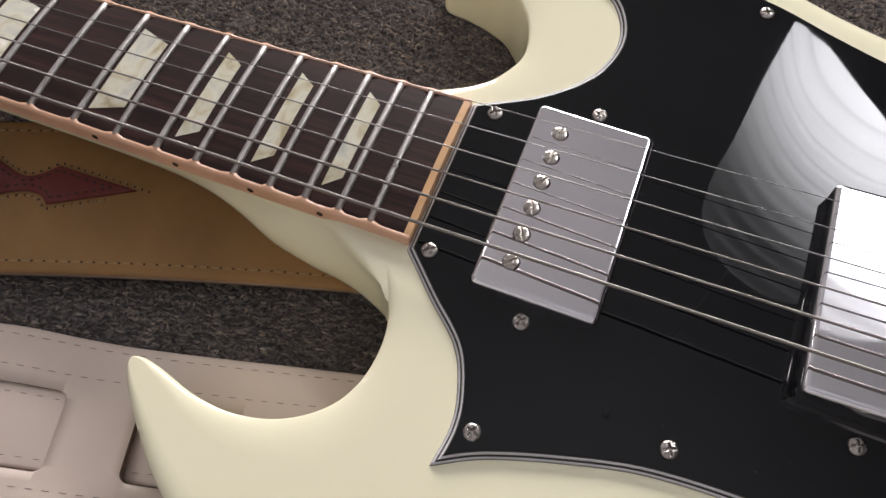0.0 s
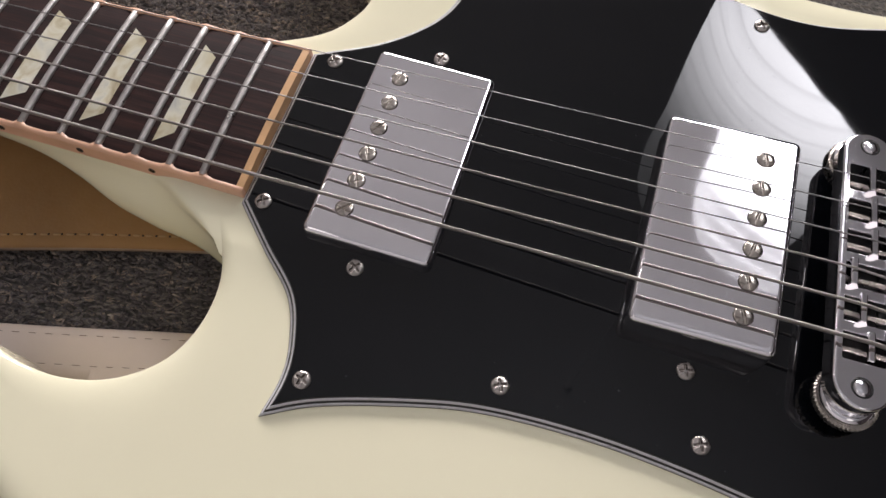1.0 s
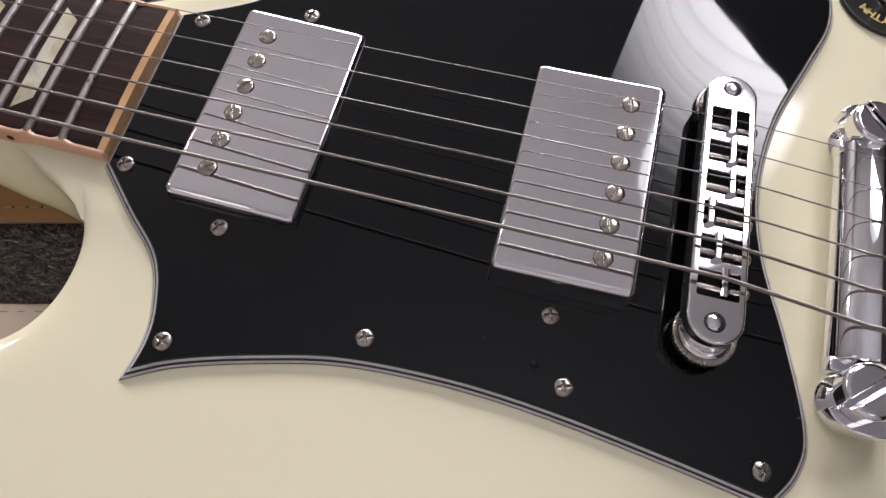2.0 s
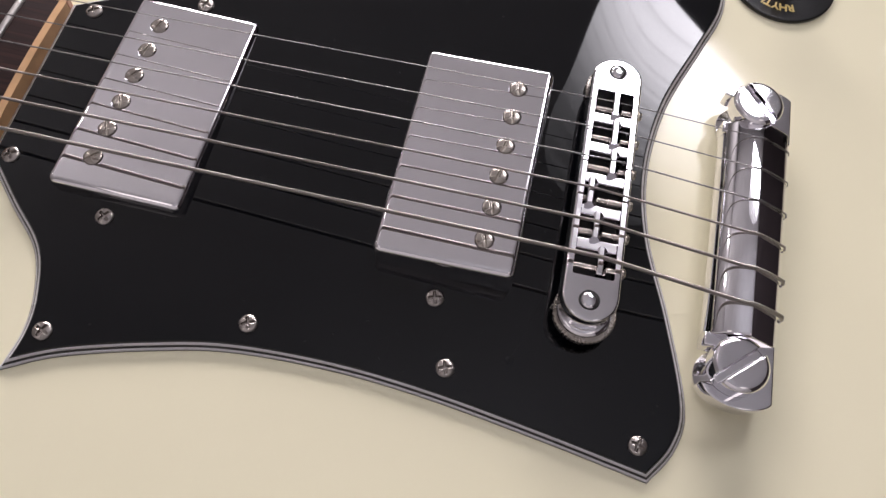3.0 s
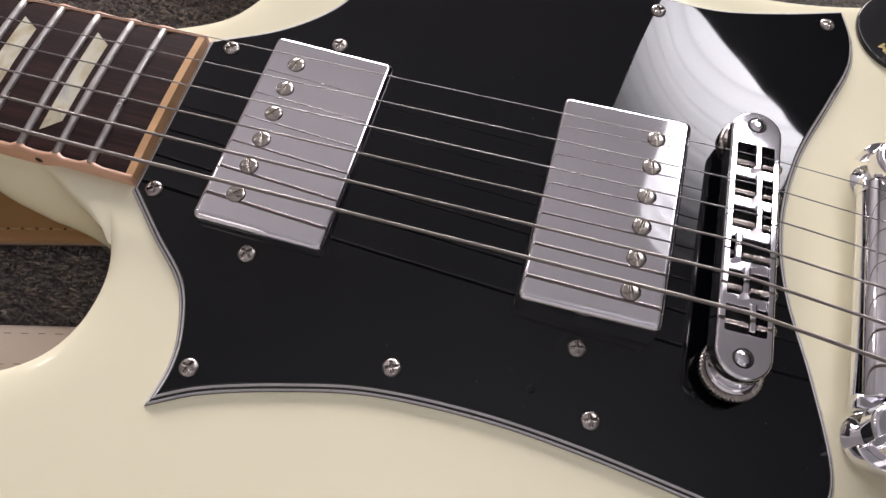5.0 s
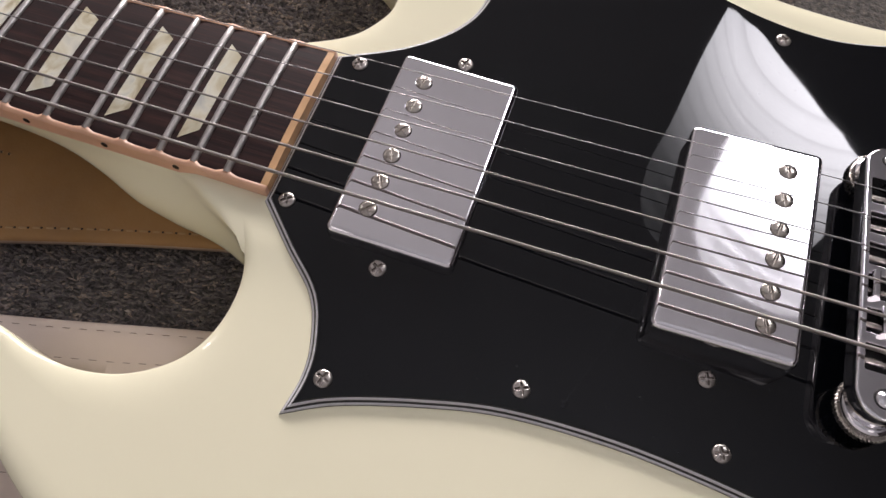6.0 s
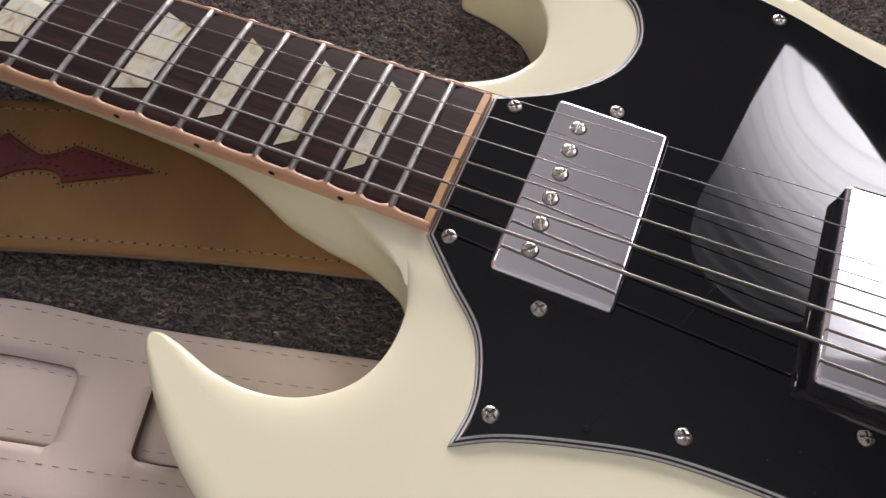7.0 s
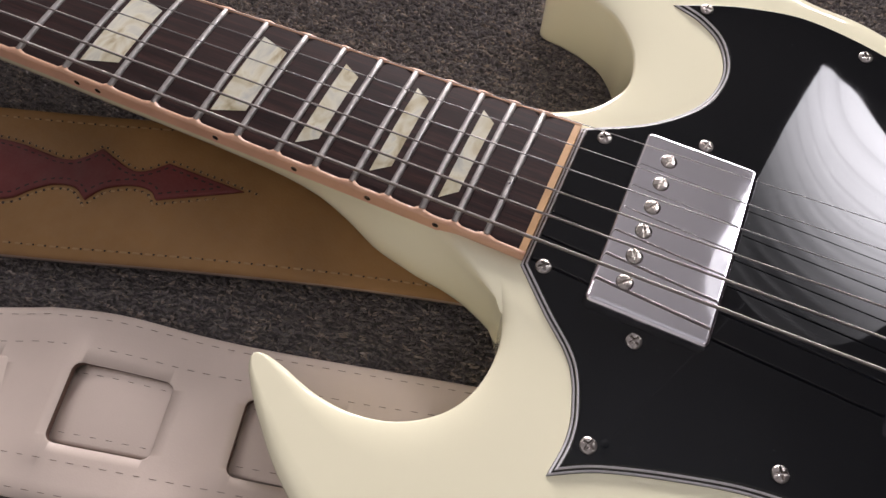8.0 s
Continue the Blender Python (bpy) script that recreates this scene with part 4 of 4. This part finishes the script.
applique()
part("stitching", dashes(inset(app_line, -0.0016), 0.0021, 0.0009, 0.0008, 0.0005, tan_top, wobble=0.15), THREAD_TAN, tan_strap, "tan outline thread")
part("stitching", dashes(inset(app_line, -0.0015), 0.0010, 0.0020, 0.0010, 0.0006, tan_top, wobble=0.6), THREAD_DARK, tan_strap, "dark needle holes")
part("stitching", dashes(inset(app_line, 0.0022), 0.0020, 0.0012, 0.0007, 0.0004, lambda x, y: tan_top(x, y) + 0.0012, wobble=0.1), THREAD_DARK, tan_strap, "dark inner thread")
for nn in (0.0208, 0.0742):
    row = [TU * s + TN * (nn + 0.0015 * math.sin(s * 16) + 0.022 * max(0.0, s + 0.33)) for s in (-0.55 + 0.37 * k / 40 for k in range(41))]
    part("stitching", dashes(row, 0.0032, 0.0012, 0.0008, 0.0004, tan_top), THREAD_TAN, tan_strap, "tan edge thread")
    part("stitching", dashes(row, 0.0008, 0.0036, 0.0007, 0.0005, tan_top), THREAD_DARK, tan_strap, "dark needle holes")

# ---- blush vinyl strap, partly under the horn ----
vinyl_strap = thing("vinyl_strap", (-0.27, -0.11, 0.003), "blush vinyl guitar strap with woven slots and stitching", "guitar strap")
VU, VN = Vector((0.9705, 0.241)), Vector((-0.241, 0.9705))
SLOT0, SLOT_LEN, SLOT_STEP = -0.3130, 0.0340, 0.0593
N_LO, N_HI, S_LO, S_HI = -0.0792, -0.0187, -0.0615, -0.0366


def bend(s, n):
    """The upper edge bulges beside the first slot and drops away beyond it."""
    rise = min(1.0, max(0.0, (n + 0.062) / 0.042))
    return 0.0026 * math.exp(-((s + 0.308) / 0.027) ** 2) * rise - 0.12 * max(0.0, -0.33 - s)


def vplace(s, n):
    return VU * s + VN * (n + bend(s, n))


def vinyl_z(s, n):
    z = 0.0052 + 0.0008 * math.sin(s * 55 + n * 30)
    edge = min(n - N_LO, N_HI - n)
    z -= 0.0012 * max(0.0, 1 - edge / 0.004) ** 2
    for k in range(-3, 3):
        a = SLOT0 + k * SLOT_STEP
        d = math.hypot(max(a - s, 0, s - a - SLOT_LEN), max(S_LO - n, 0, n - S_HI))
        side = 0.25 + 0.75 * max(-1.0, min(1.0, (a + SLOT_LEN / 2 - s) / (SLOT_LEN * 0.4)))
        z += 0.0020 * side * math.exp(-(d / 0.008) ** 2) * min(1.0, max(0.0, (abs(s - a - SLOT_LEN / 2) / SLOT_LEN - 0.25) / 0.25))
    return z


def vinyl_sheet():
    r = 0.0030
    CUTS = (0.04, 0.1, 0.2, 0.34, 0.52, 0.75, 1.0)
    slots = [(SLOT0 + k * SLOT_STEP, SLOT0 + k * SLOT_STEP + SLOT_LEN) for k in range(-3, 3)]
    ss = set()
    for a, b in slots:
        ss.update((a, b))
        ss.update(p + w * r * q for p, w in ((a, 1), (b, -1)) for q in CUTS)
        ss.update(a + r + (SLOT_LEN - 2 * r) * q / 6 for q in range(1, 6))
        ss.update(b + (SLOT_STEP - SLOT_LEN) * q / 6 for q in range(1, 6))
    ss = [slots[0][0] - 0.02] + sorted(s for s in ss if s < -0.176) + [-0.175]
    ns = sorted({N_LO, N_LO + 0.0007, N_LO + 0.0025, N_LO + 0.006, -0.068, -0.0645, S_LO, -0.054, -0.048, -0.042, S_HI, -0.0315, -0.028, N_HI - 0.006, N_HI - 0.0025, N_HI - 0.0007, N_HI, *(p + w * r * q for p, w in ((S_LO, 1), (S_HI, -1)) for q in CUTS)})
    bm, grid = bmesh.new(), {}
    for i, s in enumerate(ss):
        for j, n in enumerate(ns):
            grid[i, j] = bm.verts.new((s, n, 0))
    for i in range(len(ss) - 1):
        for j in range(len(ns) - 1):
            cs, cn = (ss[i] + ss[i + 1]) / 2, (ns[j] + ns[j + 1]) / 2
            inside = False
            for a, b in slots:
                if a < cs < b and S_LO < cn < S_HI:
                    dx, dy = max(a + r - cs, 0, cs - b + r), max(S_LO + r - cn, 0, cn - S_HI + r)
                    inside = math.hypot(dx, dy) < r
            if not inside:
                bm.faces.new((grid[i, j], grid[i + 1, j], grid[i + 1, j + 1], grid[i, j + 1])).smooth = True
    bmesh.ops.delete(bm, geom=[v for v in bm.verts if not v.link_faces], context="VERTS")
    # draw the corners of the slots onto true arcs
    for v in [v for v in bm.verts if v.is_boundary]:
        for a, b in slots:
            if a - r < v.co.x < b + r and S_LO - r < v.co.y < S_HI + r:
                cx = a + r if v.co.x < a + r else b - r if v.co.x > b - r else v.co.x
                cy = S_LO + r if v.co.y < S_LO + r else S_HI - r if v.co.y > S_HI - r else v.co.y
                d = Vector((v.co.x - cx, v.co.y - cy))
                if abs(d.x) > 1e-6 and abs(d.y) > 1e-6:
                    d *= r / d.length
                    v.co.x, v.co.y = cx + d.x, cy + d.y
    ext = bmesh.ops.extrude_face_region(bm, geom=bm.faces[:])
    lower = {v for v in ext["geom"] if isinstance(v, bmesh.types.BMVert)}
    for v in bm.verts:
        s, n = v.co.x, v.co.y
        p = vplace(s, n)
        v.co = Vector((p.x, p.y, vinyl_z(s, n) - (0.0026 if v in lower else 0)))
    bm.normal_update()
    for f in bm.faces:
        k = sum(v in lower for v in f.verts)
        if 0 < k < len(f.verts):
            c = f.calc_center_median()
            n = Vector((c.x, c.y)).dot(VN)
            f.smooth = False
            f.material_index = 1 if N_LO + 0.004 < n - 0 < N_HI - 0.004 else 0
    return part("band", bm, [VINYL, VINYL_EDGE], vinyl_strap)


vinyl_sheet()


def lace(s0):
    """The woven strip where it comes up through one slot."""
    bm, rows = bmesh.new(), []
    a, b = s0 - 0.004, s0 + SLOT_LEN + 0.004
    for i in range(25):
        s = a + (b - a) * i / 24
        t = (s - s0) / SLOT_LEN
        z = 0.0030 + 0.0019 * max(0.0, math.sin(math.pi * min(1, max(0, 0.12 + t * 0.74)))) - 0.0016 * max(0, 0.12 - t) / 0.12
        row = []
        for n, d in ((-0.0612, -0.0009), (-0.0608, -0.0002), (-0.0598, 0), (-0.048, 0.0003), (-0.0372, 0), (-0.0362, -0.0002), (-0.0358, -0.0009)):
            p = vplace(s, n)
            row.append(bm.verts.new((p.x, p.y, z + d)))
        for n in (-0.0358, -0.0612):
            p = vplace(s, n)
            row.append(bm.verts.new((p.x, p.y, z - 0.0018)))
        rows.append(row)
    for lo, hi in zip(rows, rows[1:]):
        for i in range(len(lo)):
            bm.faces.new((lo[i - 1], lo[i], hi[i], hi[i - 1])).smooth = True
    bm.faces.new(rows[0])
    bm.faces.new(rows[-1])
    ob = part("lace", bm, VINYL, vinyl_strap)
    for n in (-0.0578, -0.0392):
        line_ = [vplace(s0 + 0.002 + (SLOT_LEN - 0.003) * q / 12, n) for q in range(13)]

        def top(x, y):
            t = (Vector((x, y)).dot(VU) - s0) / SLOT_LEN
            return 0.0030 + 0.0019 * max(0.0, math.sin(math.pi * min(1, max(0, 0.12 + t * 0.74)))) + 0.00005
        part("stitching", dashes(line_, 0.0029, 0.0026, 0.00021, 0.00013, top), THREAD_GREY, ob)


for k in range(-3, 3):
    if SLOT0 + k * SLOT_STEP + SLOT_LEN < -0.176:
        lace(SLOT0 + k * SLOT_STEP)
for n in (-0.0764, -0.0665, -0.0312, -0.0216):
    row = [vplace(s, n) for s in (-0.5 + 0.32 * q / 60 for q in range(61))]
    part("stitching", dashes(row, 0.0029, 0.0026, 0.00021, 0.00013, lambda x, y: vinyl_z(Vector((x, y)).dot(VU), min(max(Vector((x, y)).dot(VN), N_LO + 0.004), N_HI - 0.004)) + 0.0001), THREAD_GREY, vinyl_strap)

# ---- carpet pile ----


def carpet_tufts():
    r = np.random.RandomState(7)
    xs, ys = np.meshgrid(np.arange(-0.56, 0.10, 0.0018), np.arange(-0.20, 0.42, 0.00105))
    g = np.stack([xs.ravel(), ys.ravel()], 1) + r.uniform(-0.0009, 0.0009, (xs.size, 2))
    lay = radians(19)
    c = np.stack([g[:, 0] * np.cos(lay) - g[:, 1] * np.sin(lay), g[:, 0] * np.sin(lay) + g[:, 1] * np.cos(lay)], 1)
    c = c[(c[:, 0] > -0.5) & (c[:, 0] < -0.02) & (c[:, 1] > -0.2) & (c[:, 1] < 0.25)]
    # nothing under the middle of the body, where nobody looks
    hidden = (c[:, 0] > -0.155) & (c[:, 1] > -0.125) & (c[:, 1] < 0.085)
    c = c[~hidden]
    n = len(c)
    ang = lay + r.uniform(-0.6, 0.6, n) + (r.rand(n) < 0.2) * 1.4
    ln, wd, ht = r.uniform(0.0008, 0.0022, n), r.uniform(0.0003, 0.0007, n), r.uniform(0.0010, 0.0017, n)
    unit = np.array([(-1, 0, 0), (-0.4, 0.9, 0.15), (0.4, 0.9, 0.15), (1, 0, 0), (0.4, -0.9, 0.15), (-0.4, -0.9, 0.15), (-0.45, 0, 0.95), (0.45, 0, 1.0)])
    faces = np.array([(0, 6, 1), (1, 6, 7), (1, 7, 2), (2, 7, 3), (3, 7, 4), (4, 7, 6), (4, 6, 5), (5, 6, 0)])
    p = unit[None] * np.stack([ln, wd, ht], 1)[:, None]
    x = p[..., 0] * np.cos(ang)[:, None] - p[..., 1] * np.sin(ang)[:, None] + c[:, :1]
    y = p[..., 0] * np.sin(ang)[:, None] + p[..., 1] * np.cos(ang)[:, None] + c[:, 1:]
    v = np.stack([x, y, p[..., 2] + 0.0001], 2).reshape(-1, 3)
    f = (faces[None] + 8 * np.arange(n)[:, None, None]).reshape(-1, 3)
    me = bpy.data.meshes.new("carpet_pile")
    me.from_pydata(v.tolist(), [], f[:, ::-1].tolist())
    me.polygons.foreach_set("use_smooth", [True] * len(me.polygons))
    me.materials.append(TUFT)
    tagged(new("carpet_pile", me), "dark grey brown looped carpet pile with flecks", "carpet", kind="stuff")


carpet_tufts()
